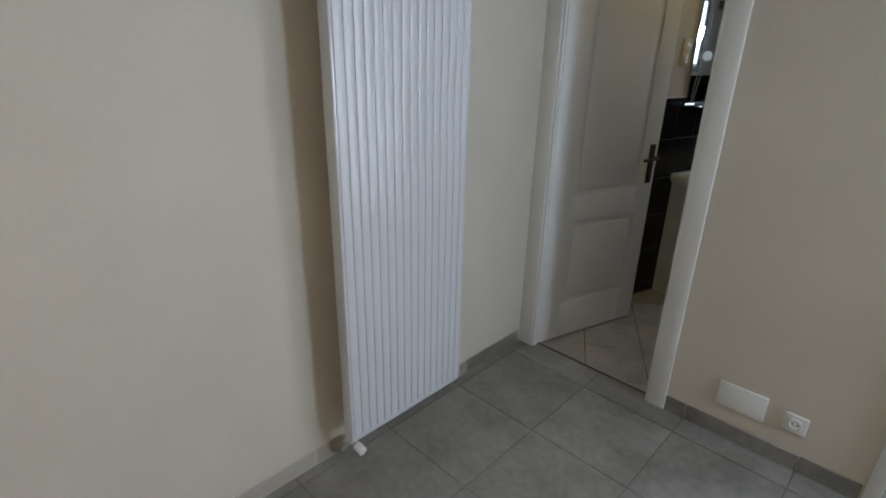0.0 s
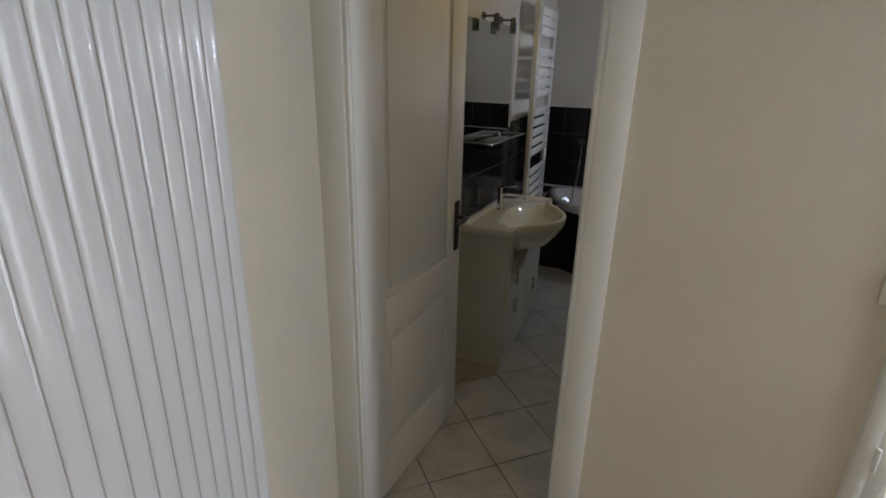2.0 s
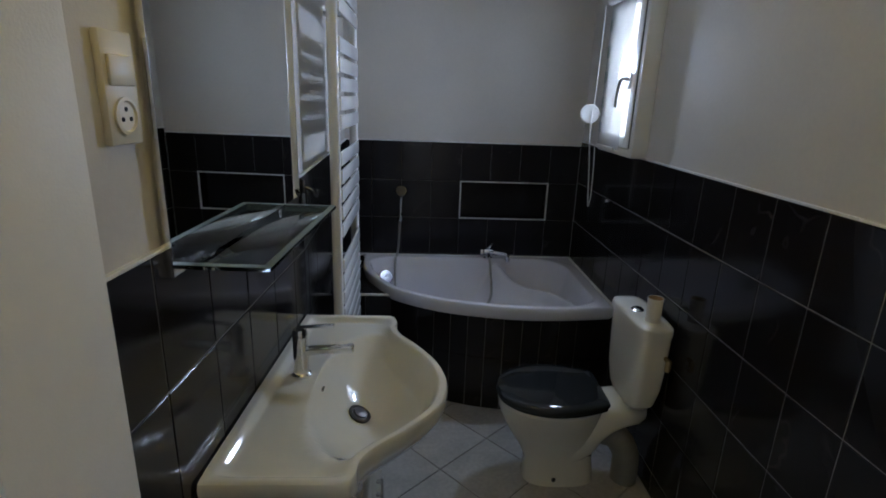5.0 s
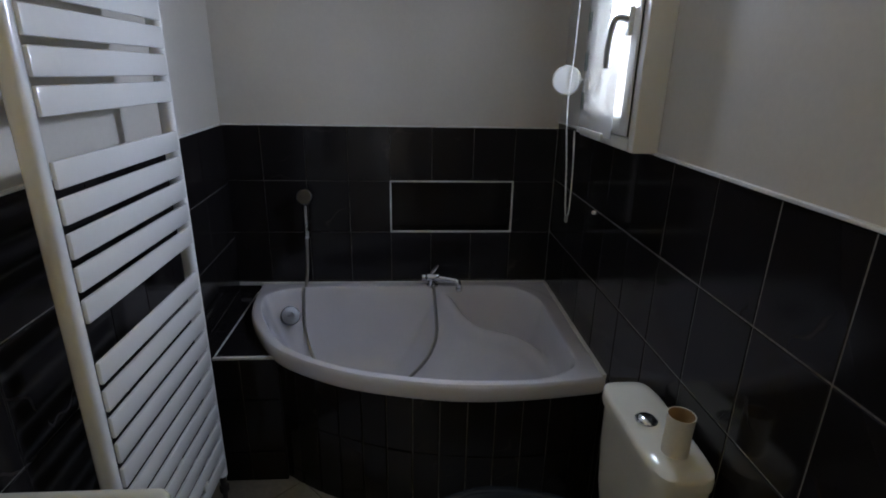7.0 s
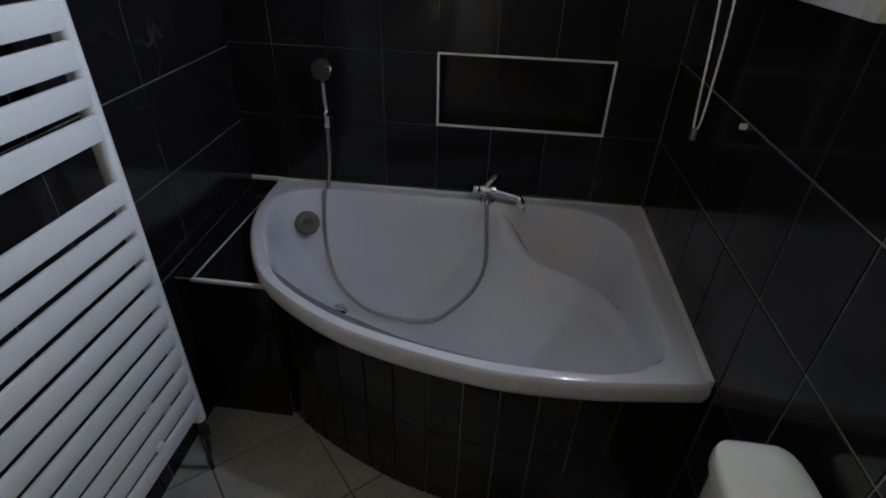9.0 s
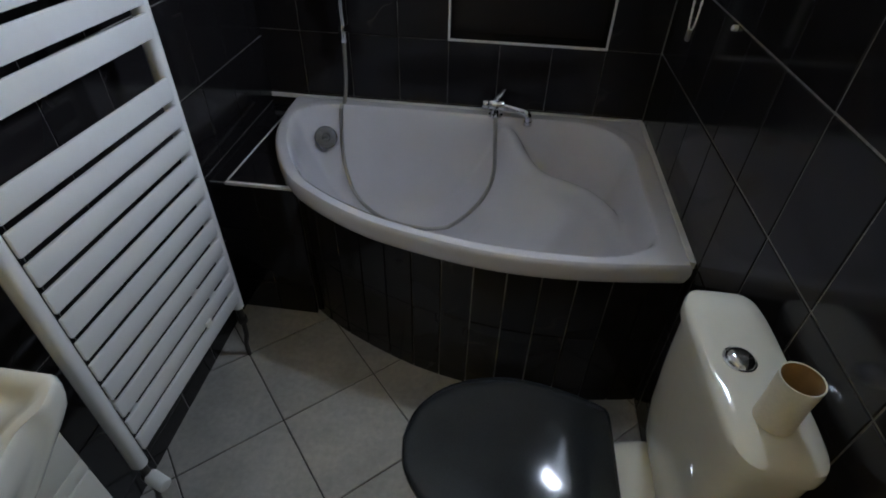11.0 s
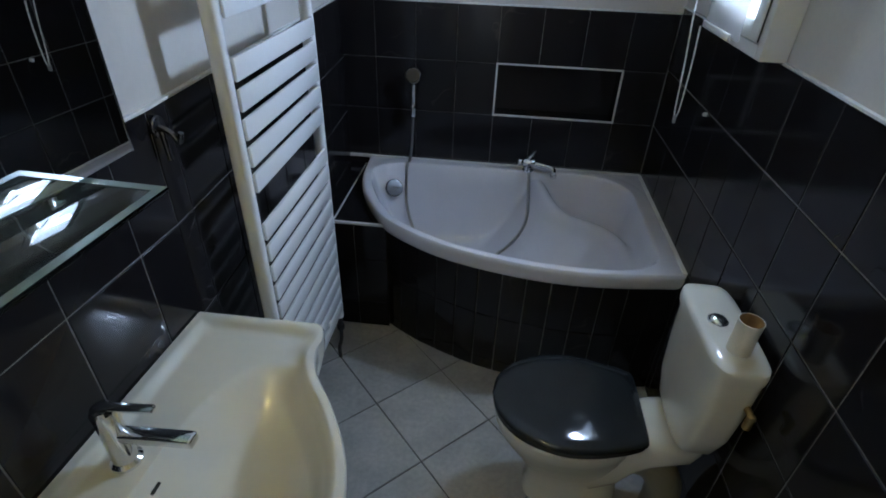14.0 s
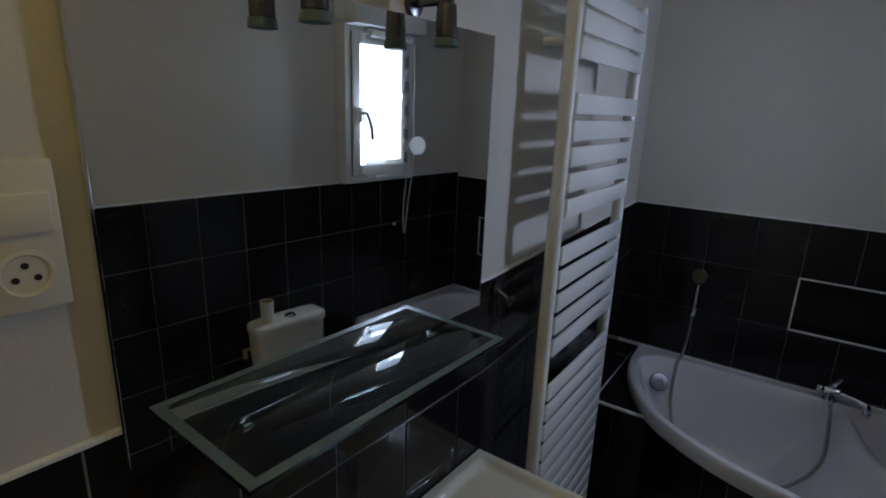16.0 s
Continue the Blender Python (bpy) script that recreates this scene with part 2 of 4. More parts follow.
def spline(pts, steps=8, closed=False):
    """Catmull-Rom through points."""
    P = [Vector(p) for p in pts]
    n = len(P)
    out = []
    for i in range(n if closed else n - 1):
        if closed:
            a, b, c, d = P[(i - 1) % n], P[i], P[(i + 1) % n], P[(i + 2) % n]
        else:
            a, b, c, d = P[max(i - 1, 0)], P[i], P[i + 1], P[min(i + 2, n - 1)]
        for k in range(steps):
            t = k / steps
            out.append(0.5 * (2 * b + (c - a) * t + (2 * a - 5 * b + 4 * c - d) * t * t + (3 * b - a - 3 * c + d) * t ** 3))
    if not closed:
        out.append(P[-1])
    return out


def tube(pts, r, n=10, caps=True):
    """A round tube along points; r is one radius or one for each point."""
    P = [Vector(p) for p in pts]
    rr = r if isinstance(r, (list, tuple)) else [r] * len(P)
    up = Vector((0.13, 0.31, 0.94))
    loops = []
    for i, p in enumerate(P):
        d = (P[min(i + 1, len(P) - 1)] - P[max(i - 1, 0)]).normalized()
        side = d.cross(up)
        if side.length < 0.05:
            side = d.cross(Vector((1, 0, 0)))
        side.normalize()
        up = side.cross(d).normalized()
        loops.append([p + rr[i] * (math.cos(2 * math.pi * k / n) * side + math.sin(2 * math.pi * k / n) * up) for k in range(n)])
    return rings(loops, caps, caps)


def rod(a, b, r, n=16, bevel=0.0):
    a, b = Vector(a), Vector(b)
    if not bevel:
        return tube([a, b], r, n)
    d = (b - a).normalized() * bevel
    return tube([a, a + d * 0.3, a + d, b - d, b - d * 0.3, b], [r - bevel, r - bevel * 0.3, r, r, r - bevel * 0.3, r - bevel], n)


def lathe(profile, n=32):
    """Turned about z: (radius, height) from bottom to top."""
    return rings([[(r * math.cos(2 * math.pi * k / n), r * math.sin(2 * math.pi * k / n), z) for k in range(n)] for r, z in profile])


def moved(bm, m):
    bm.transform(m)
    return bm


def clip(poly, a, b, c):
    """The part of a convex polygon where a x + b y <= c."""
    out = []
    for i, p in enumerate(poly):
        q = poly[(i + 1) % len(poly)]
        dp, dq = a * p[0] + b * p[1] - c, a * q[0] + b * q[1] - c
        if dp <= 0:
            out.append(p)
        if dp * dq < 0:
            t = dp / (dp - dq)
            out.append((p[0] + t * (q[0] - p[0]), p[1] + t * (q[1] - p[1])))
    return out


def area(poly):
    return 0.5 * sum(p[0] * q[1] - q[0] * p[1] for p, q in zip(poly, poly[1:] + poly[:1]))


TILE_MESHES = {}


def tile_object(name, poly, thick, mat, parent, m, chamfer=0.0015):
    """One tile of a convex outline, lying in the plane of m with its face at z = 0. Alike tiles share a mesh."""
    cx, cy = sum(p[0] for p in poly) / len(poly), sum(p[1] for p in poly) / len(poly)
    key = (name, mat.name, thick, tuple((round(p[0] - cx, 3), round(p[1] - cy, 3)) for p in poly))
    if key not in TILE_MESHES:
        size = max(math.hypot(p[0] - cx, p[1] - cy) for p in poly)
        f = 1 - chamfer * 1.5 / size
        loops = [[(p[0] - cx, p[1] - cy, -thick) for p in poly], [(p[0] - cx, p[1] - cy, -chamfer) for p in poly],
                 [((p[0] - cx) * f, (p[1] - cy) * f, 0) for p in poly]]
        TILE_MESHES[key] = mesh_of(name, rings(loops), mat, False)
    ob = new(name, TILE_MESHES[key])
    ob.parent = parent
    tilt = [random.uniform(-0.12, 0.12) for _ in range(2)]
    ob.matrix_basis = m @ pose(cx, cy, random.uniform(-0.0006, 0.0006), tilt[0], tilt[1], 0)
    return ob


def tile_grid(name, region, u0, v0, du, dv, joint, thick, mat, parent, m, holes=()):
    """Tiles on a grid through (u0, v0), cut to region (u_min, u_max, v_min, v_max), leaving holes out."""
    ua, ub, va, vb = region
    for i in range(math.floor((ua - u0) / du), math.ceil((ub - u0) / du)):
        for j in range(math.floor((va - v0) / dv), math.ceil((vb - v0) / dv)):
            a, b = max(u0 + i * du + joint / 2, ua), min(u0 + (i + 1) * du - joint / 2, ub)
            c, d = max(v0 + j * dv + joint / 2, va), min(v0 + (j + 1) * dv - joint / 2, vb)
            if b - a < 0.006 or d - c < 0.006:
                continue
            if any(a > h[0] - 0.02 and b < h[1] + 0.02 and c > h[2] - 0.02 and d < h[3] + 0.02 for h in holes):
                continue
            tile_object(name, [(a, c), (b, c), (b, d), (a, d)], thick, mat, parent, m)


def smooth(a, b, x):
    t = np.clip((x - a) / (b - a), 0, 1)
    return t * t * (3 - 2 * t)


def edge_distance(x, y, outline):
    """How far (x, y) lies from a closed outline."""
    best = 9.0
    for (ax, ay), (bx, by) in zip(outline, outline[1:] + outline[:1]):
        dx, dy = bx - ax, by - ay
        t = min(max(((x - ax) * dx + (y - ay) * dy) / (dx * dx + dy * dy + 1e-12), 0), 1)
        best = min(best, math.hypot(x - ax - t * dx, y - ay - t * dy))
    return best


# ---- front room ----
H = 2.5
wall_door = solid("wall_door", join(box(-0.95, -0.70, 0.012, 0.10, -0.1, H), box(0.01, 0.84, 0.012, 0.10, -0.1, H), box(-0.70, 0.01, 0.012, 0.10, 2.05, H),
                  box(0.84, 1.78, 0.012, 0.10, 2.16, H), box(1.78, 2.75, 0.012, 0.10, -0.1, H)), ROOM_PAINT, ROOM,
                  "beige painted partition wall with a doorway", "wall", "structure")
solid("wall_room_left", box(-0.92, -0.775, -4.1, 0.008, -0.1, H), ROOM_PAINT, ROOM, "beige painted wall behind a tall radiator", "wall", "structure")
solid("wall_room_back", box(-0.92, 2.75, -4.2, -4.1, -0.1, H), ROOM_PAINT, ROOM, "plain beige painted wall", "wall", "structure")
solid("wall_room_right", join(box(2.62, 2.75, -4.1, -0.52, -0.1, H), box(2.62, 2.75, -0.10, 0.012, -0.1, H), box(2.62, 2.75, -0.52, -0.10, -0.1, 0.9),
      box(2.62, 2.75, -0.52, -0.10, 2.1, H)), ROOM_PAINT, ROOM, "beige painted wall with a window opening", "wall", "structure")
solid("ceiling_room", box(-0.95, 2.8, -4.25, 0.11, H, H + 0.1), CEILING_PAINT, ROOM, "plain white ceiling", "ceiling", "structure")
room_floor = solid("floor_room", box(-0.9, 2.7, -4.15, 0.058, -0.08, -0.003), ROOM_GROUT, ROOM, "grey stone-look tiled floor", "floor", "structure")
solid("terrace", box(-0.2, 6, 0.35, 9, -0.3, -0.12), TERRACE, ROOM, "pale paved terrace outside the glazed door", "terrace", "structure")
solid("ground", box(-60, 60, -60, 60, -0.6, -0.31), TERRACE, None, "bare ground round the house", "ground", "structure")

solid("backdrop_garden", box(-0.5, 6, 9.0, 9.1, -0.12, 5), SKY_GLOW, ROOM, "bright white sky beyond the terrace", "backdrop", "structure")
solid("backdrop_window", box(1.2, 1.3, 2.5, 8.0, -0.3, 6.5), SKY_GLOW, None, "bright white sky beyond the bathroom window", "backdrop", "structure")
# unseen fixture added to go with the warm fill light
lamp = thing("ceiling_lamp", ROOM @ pose(0.9, -2.4, H), "unseen round ceiling lamp added for warm light", "ceiling lamp")
part("base", moved(lathe([(0.12, -0.02), (0.125, -0.015), (0.125, 0)], 32), pose(0, 0, 0)), PLASTIC, lamp)
part("shade", lathe([(0.03, -0.075), (0.08, -0.062), (0.11, -0.035), (0.115, -0.021)], 32), LAMP_GLOW, lamp, "glowing warm glass shade")

# skirting of tile strips, 45 cm long
board = thing("baseboard", ROOM, "grey stone-look tile skirting along the walls", "baseboard", kind="structure")
strip = part("baseboard_tile", box(0.002, 0.448, -0.009, 0, 0, 0.078, 0.002, 1), ROOM_TILE, board)
strip.matrix_basis = pose(0.173, 0.012, 0)
again(strip, pose(0.626, 0.012, 0) @ Matrix.Diagonal((0.46, 1, 1, 1)))
again(strip, pose(0.08, 0.012, 0) @ Matrix.Diagonal((0.2, 1, 1, 1)))
for k in range(8):
    again(strip, pose(-0.775, -0.02 - 0.45 * k, 0, 0, 0, -90))

# doorway frame
frame_1 = thing("door_frame", ROOM, "white painted wooden door frame", "door frame", kind="structure")
part("casing", box(0.0, 0.08, -0.004, 0.011, 0, 2.13, 0.004), WHITE_PAINT, frame_1)
part("casing", box(-0.7755, -0.69, -0.004, 0.011, 0, 2.13, 0.004), WHITE_PAINT, frame_1)
part("casing", box(-0.688, -0.002, -0.004, 0.011, 2.05, 2.13, 0.004), WHITE_PAINT, frame_1)
part("jamb", join(box(-0.002, 0.009, 0.002, 0.105, 0, 2.05, 0.002), box(-0.014, -0.002, 0.002, 0.055, 0, 2.05, 0.002)), WHITE_PAINT, frame_1)
part("jamb", join(box(-0.699, -0.688, 0.002, 0.105, 0, 2.05, 0.002), box(-0.688, -0.676, 0.002, 0.045, 0, 2.05, 0.002)), WHITE_PAINT, frame_1)
part("jamb", box(-0.688, -0.014, 0.002, 0.105, 2.038, 2.05, 0.002), WHITE_PAINT, frame_1)
part("threshold_strip", box(-0.676, -0.014, 0.052, 0.062, -0.004, 0.001), FLOOR_GROUT, frame_1)

# the door, standing open into the bathroom
DOOR = ROOM @ pose(-0.683, 0.052, 0, 0, 0, 73)
door_1 = thing("door_1", DOOR, "white panelled wooden door standing open", "door", kind="structure")
W = 0.722


def door_leaf():
    """Leaf with two sunk fields, each with a raised middle."""
    bm = box(-0.03, W, -0.012, 0.02, 0.012, 2.035, 0.002, 1)
    bms = [bm]
    for y0, y1 in ((-0.020, -0.0119), (0.0199, 0.028)):
        for a, b, c, d in ((-0.03, 0.128, 0.012, 2.035), (W - 0.118, W, 0.012, 2.035), (0.128, W - 0.118, 0.012, 0.235),
                           (0.128, W - 0.118, 0.715, 0.865), (0.128, W - 0.118, 1.90, 2.035)):
            bms.append(box(a, b, y0, y1, c, d, 0.0022, 2))
        for c, d in ((0.235, 0.715), (0.865, 1.90)):
            bms.append(box(0.158, W - 0.148, y0 + 0.001, y1 - 0.001, c + 0.03, d - 0.03, 0.0028, 2))
    return join(*bms)


part("leaf", door_leaf(), DOOR_PAINT, door_1)
for s in (-1, 1):
    y = -0.020 if s < 0 else 0.028
    plate = part("handle_plate", box(W - 0.068, W - 0.026, min(y, y + s * 0.007), max(y, y + s * 0.007), 0.885, 1.105, 0.003), DARK_METAL, door_1, "dark metal handle plate")
    part("lever", tube(spline([(W - 0.047, y + s * 0.004, 1.035), (W - 0.047, y + s * 0.04, 1.035), (W - 0.06, y + s * 0.052, 1.035), (W - 0.155, y + s * 0.052, 1.03)], 6), 0.009), DARK_METAL, door_1, "dark metal lever handle")
for z in (0.22, 1.05, 1.82):
    part("hinge", rod((-0.02, 0.03, z), (-0.02, 0.03, z + 0.09), 0.007, 10), BRUSHED, door_1)

# tall fluted radiator
RAD = ROOM @ pose(-0.607, -1.301, 0.17)
rad = thing("vertical_radiator", RAD, "tall white fluted panel radiator on the wall", "radiator")
part("panel", box(-0.058, -0.004, 0, 0.60, 0, 1.83, 0.006, 3), RADIATOR, rad)
flute = part("flute", rings([[(-0.006 + 0.0065 * math.sin(a) ** 0.3, 0.0158 * math.cos(a) * w, z) for a in [math.pi * k / 12 for k in range(13)]]
             for z, w in ((0.022, 0.2), (0.03, 0.9), (0.034, 1), (1.796, 1), (1.80, 0.9), (1.808, 0.2))]), RADIATOR, rad)
N_FLUTES = 16
flute.matrix_basis = pose(0, 0.026, 0)
for k in range(1, N_FLUTES):
    again(flute, pose(0, 0.026 + k * (0.60 - 0.052) / (N_FLUTES - 1), 0))
for y in (0.1, 0.46):
    for z in (0.25, 1.6):
        part("bracket", box(-0.168, -0.058, y - 0.015, y + 0.015, z, z + 0.03, 0.002), RADIATOR, rad)
part("valve_body", join(rod((-0.035, 0.035, 0.0), (-0.035, 0.035, -0.06), 0.011), tube(spline([(-0.02, 0.035, -0.045), (-0.07, 0.035, -0.05), (-0.12, 0.036, -0.085), (-0.157, 0.038, -0.118)], 6), 0.011)), CHROME, rad)
part("valve_head", rod((-0.03, 0.035, -0.045), (0.012, 0.035, -0.052), 0.018, 20, 0.004), PLASTIC, rad, "white plastic valve head")
part("wall_rose", moved(lathe([(0.036, 0.0), (0.036, 0.012), (0.030, 0.026), (0.016, 0.04)], 28), pose(-0.159, 0.038, -0.118, 0, 90, 0)), RUBBER, rad, "dark grey pipe collar at the skirting")
part("return_pipe", tube(spline([(-0.035, 0.53, 0.0), (-0.035, 0.53, -0.03), (-0.06, 0.53, -0.045), (-0.166, 0.53, -0.045)], 6), 0.009), CHROME, rad)

# small fittings on the door wall
plate = thing("access_plate", ROOM @ pose(0.283, 0.012, 0.155), "blank white access plate low on the beige wall", "wall plate")
part("plate", box(0, 0.187, -0.008, 0, 0, 0.118, 0.002), PLASTIC, plate)
for x, z in ((0.012, 0.012), (0.175, 0.012), (0.012, 0.106), (0.175, 0.106)):
    part("screw", rod((x, -0.006, z), (x, -0.0093, z), 0.003, 10), BRUSHED, plate)
sock = thing("wall_socket", ROOM @ pose(0.577, 0.012, 0.213), "white plastic power socket low on the wall", "socket")
part("frame", box(-0.041, 0.041, -0.009, 0, -0.041, 0.041, 0.003), PLASTIC, sock)
part("dish", moved(lathe([(0.024, 0.0), (0.024, 0.003), (0.02, 0.004), (0.018, 0.001)], 28), pose(0, -0.0088, 0, 90)), PLASTIC, sock)
for x in (-0.0095, 0.0095):
    part("pin_hole", rod((x, -0.0095, 0), (x, -0.0105, 0), 0.0032, 10), BLACK_HOLE, sock)
sw = thing("light_switch", ROOM @ pose(0.815, 0.012, 1.118), "white plastic light switch beside the glazed door", "switch")
part("frame", box(-0.041, 0.041, -0.01, 0, -0.043, 0.043, 0.003), PLASTIC, sw)
part("rocker", moved(lathe([(0.026, 0), (0.026, 0.004), (0.022, 0.007)], 28), pose(0, -0.0098, 0, 90)), PLASTIC, sw)

# glazed door to the outside
gd = thing("glazed_door", ROOM @ pose(0.84, 0.0, 0), "white glazed outer door with a solid lower panel", "door", kind="structure")
part("casing", box(0.0, 0.052, -0.006, 0.10, 0.0, 2.21, 0.005), WHITE_PAINT, gd)
part("casing", box(0.888, 0.94, -0.006, 0.10, 0.0, 2.21, 0.005), WHITE_PAINT, gd)
part("casing", box(0.054, 0.886, -0.006, 0.10, 2.16, 2.21, 0.005), WHITE_PAINT, gd)
part("stile", box(0.056, 0.128, 0.01, 0.06, 0.02, 2.155, 0.005), WHITE_PAINT, gd)
part("stile", box(0.812, 0.884, 0.01, 0.06, 0.02, 2.155, 0.005), WHITE_PAINT, gd)
part("rail", box(0.128, 0.812, 0.012, 0.058, 0.02, 0.13, 0.004), WHITE_PAINT, gd)
part("rail", box(0.128, 0.812, 0.012, 0.058, 0.36, 0.435, 0.004), WHITE_PAINT, gd)
part("rail", box(0.128, 0.812, 0.012, 0.058, 2.08, 2.155, 0.004), WHITE_PAINT, gd)
part("lower_panel", box(0.128, 0.812, 0.025, 0.045, 0.13, 0.36, 0.002), WHITE_PAINT, gd)
pane = part("pane", box(0.128, 0.812, 0.031, 0.037, 0.435, 2.08), GLASS, gd, "clear glass pane")
pane.visible_shadow = False
part("sill", box(0.054, 0.886, 0.0, 0.13, -0.01, 0.018, 0.003), BRUSHED, gd)
for z in (0.55, 1.15, 1.85):
    part("hinge", rod((0.054, -0.008, z), (0.054, -0.008, z + 0.08), 0.008, 12, 0.002), PLASTIC, gd)

# ---- bathroom shell ----
TOP = 1.32                 # upper edge of the wall tiles
TU, TV = 0.184, 0.2365     # wall tile
TOP_R = 1.346              # the tiles of the window wall end a little higher
right = solid("wall_right", join(box(0.128, 0.26, 2.185, 4.48, -0.1, H), box(0.128, 0.26, 4.91, 5.56, -0.1, H), box(0.128, 0.26, 4.48, 4.91, -0.1, 1.37), box(0.128, 0.26, 4.48, 4.91, 2.08, H)),
              BATH_PAINT, None, "bathroom wall, black tiles below pale paint, with a window", "wall", "structure")
back = solid("wall_back", join(box(-1.45, -0.618, 5.408, 5.56, -0.1, H), box(-0.066, 0.128, 5.408, 5.56, -0.1, H), box(-0.618, -0.066, 5.408, 5.56, -0.1, 0.8495), box(-0.618, -0.066, 5.408, 5.56, 1.0845, H),
             box(-0.618, -0.066, 5.50, 5.56, 0.8495, 1.0845)), BATH_PAINT, None, "bathroom end wall, black tiles below pale paint", "wall", "structure")
left = solid("wall_left", join(box(-0.16, -0.008, 0.0, 1.7, -0.1, H), moved(box(-0.16, -0.008, -1.93, 0.0, -0.1, H), LEFT.inverted() @ WASH)), BATH_PAINT, LEFT, "bathroom wall, black tiles below pale paint", "wall", "structure")
solid("ceiling_bathroom", box(-1.5, 0.3, 1.6, 5.6, H, H + 0.1), CEILING_PAINT, None, "plain white bathroom ceiling", "ceiling", "structure")

# grout beds behind the tiles, and the pale strip along their upper edge
solid("grout_right", box(0.1225, 0.1285, 2.2, 5.4025, 0.0, TOP_R), WALL_GROUT, None, "grey grout behind the wall tiles", "grout", "structure")
solid("grout_back", join(box(-1.33, -0.618, 5.4025, 5.4085, 0, TOP), box(-0.066, 0.1215, 5.4025, 5.4085, 0, TOP), box(-0.618, -0.066, 5.4025, 5.4085, 0, 0.8495), box(-0.618, -0.066, 5.4025, 5.4085, 1.0845, TOP)),
      WALL_GROUT, None, "grey grout behind the wall tiles", "grout", "structure")
solid("grout_left", join(box(-0.0085, -0.0025, 0, 1.505, 0, TOP), moved(box(-0.0085, -0.0025, -1.9, 0, 0, TOP), LEFT.inverted() @ WASH)), WALL_GROUT, LEFT, "grey grout behind the wall tiles", "grout", "structure")
solid("trim_right", join(box(0.116, 0.1275, 2.2, 4.468, TOP_R, TOP_R + 0.007, 0.001, 1), box(0.116, 0.1275, 4.922, 5.4, TOP_R, TOP_R + 0.007, 0.001, 1)), TRIM_WHITE, None, "thin white strip along the tile edge", "trim", "structure")
solid("trim_back", box(-1.32, 0.115, 5.396, 5.4075, TOP, TOP + 0.007, 0.001, 1), TRIM_WHITE, None, "thin white strip along the tile edge", "trim", "structure")
solid("trim_left", join(box(-0.0075, 0.003, 0, 1.49, TOP, TOP + 0.007, 0.001, 1), moved(box(-0.0075, 0.003, -1.85, 0, TOP, TOP + 0.007, 0.001, 1), LEFT.inverted() @ WASH)), TRIM_WHITE, LEFT, "thin white strip along the tile edge", "trim", "structure")

# tiled niche over the bath
niche = thing("wall_niche", pose(-0.342, 5.4, 0.967), "black tiled wall niche edged with white strips", "niche", kind="structure")
part("back_panel", box(-0.276, 0.276, 0.09, 0.099, -0.1175, 0.1175), BLACK_TILE, niche)
for z0, z1 in ((-0.1175, -0.1115), (0.1115, 0.1175)):
    part("reveal", box(-0.276, 0.276, 0.006, 0.09, z0, z1), BLACK_TILE, niche)
for x0, x1 in ((-0.276, -0.27), (0.27, 0.276)):
    part("reveal", box(x0, x1, 0.006, 0.09, -0.1115, 0.1115), BLACK_TILE, niche)
for a in ((-0.279, 0.279, -0.1205, -0.1135), (-0.279, 0.279, 0.1135, 0.1205), (-0.279, -0.272, -0.1135, 0.1135), (0.272, 0.279, -0.1135, 0.1135)):
    part("edge_strip", box(a[0], a[1], -0.004, 0.006, a[2], a[3], 0.0012, 1), TRIM_WHITE, niche, "white edging strip")

floor_b = solid("floor_bathroom", moved(box(-1.7, 0.9, -0.0, 3.6, -0.08, -0.004), pose(0, 0, 0)), FLOOR_GROUT, ROOM @ pose(0, 0.062, 0), "pale diagonal-laid tiled floor", "floor", "structure")

# ---- bathtub ----
RIM = 0.603
TUB_FRONT = spline([(-1.215, 5.392, 0), (-1.205, 5.2, 0), (-1.162, 5.03, 0), (-1.06, 4.84, 0), (-0.95, 4.735, 0), (-0.76, 4.628, 0),
                    (-0.535, 4.562, 0), (-0.335, 4.532, 0), (-0.13, 4.535, 0), (0.112, 4.565, 0)], 12)
TUB = [(p.x, p.y) for p in TUB_FRONT]
TUB += [(0.112, 4.565 + (5.392 - 4.565) * k / 60) for k in range(1, 61)]
TUB += [(0.112 + (-1.215 - 0.112) * k / 80, 5.392) for k in range(1, 80)]
TUB_C = (-0.50, 5.02)


TUB_CREST = [(p.x, p.y) for p in spline([(-0.425, 5.42, 0), (-0.385, 5.32, 0), (-0.34, 5.235, 0), (-0.27, 5.165, 0), (-0.18, 5.122, 0), (-0.09, 5.065, 0), (-0.035, 4.975, 0), (-0.01, 4.89, 0), (0.012, 4.78, 0), (0.06, 4.68, 0), (0.14, 4.60, 0)], 5)]


def crest_side(x, y):
    """Distance from the seat's edge, positive on the seat, and how far along the edge."""
    best, where, sign = 9.0, 0.0, 1.0
    for k, (p, q) in enumerate(zip(TUB_CREST, TUB_CREST[1:])):
        dx, dy = q[0] - p[0], q[1] - p[1]
        f = min(max(((x - p[0]) * dx + (y - p[1]) * dy) / (dx * dx + dy * dy), 0.0), 1.0)
        d = math.hypot(x - p[0] - f * dx, y - p[1] - f * dy)
        if d < best:
            best, where = d, (k + f) / (len(TUB_CREST) - 1)
            sign = 1.0 if dx * (y - p[1]) - dy * (x - p[0]) > 0 else -1.0
    return best * sign, where


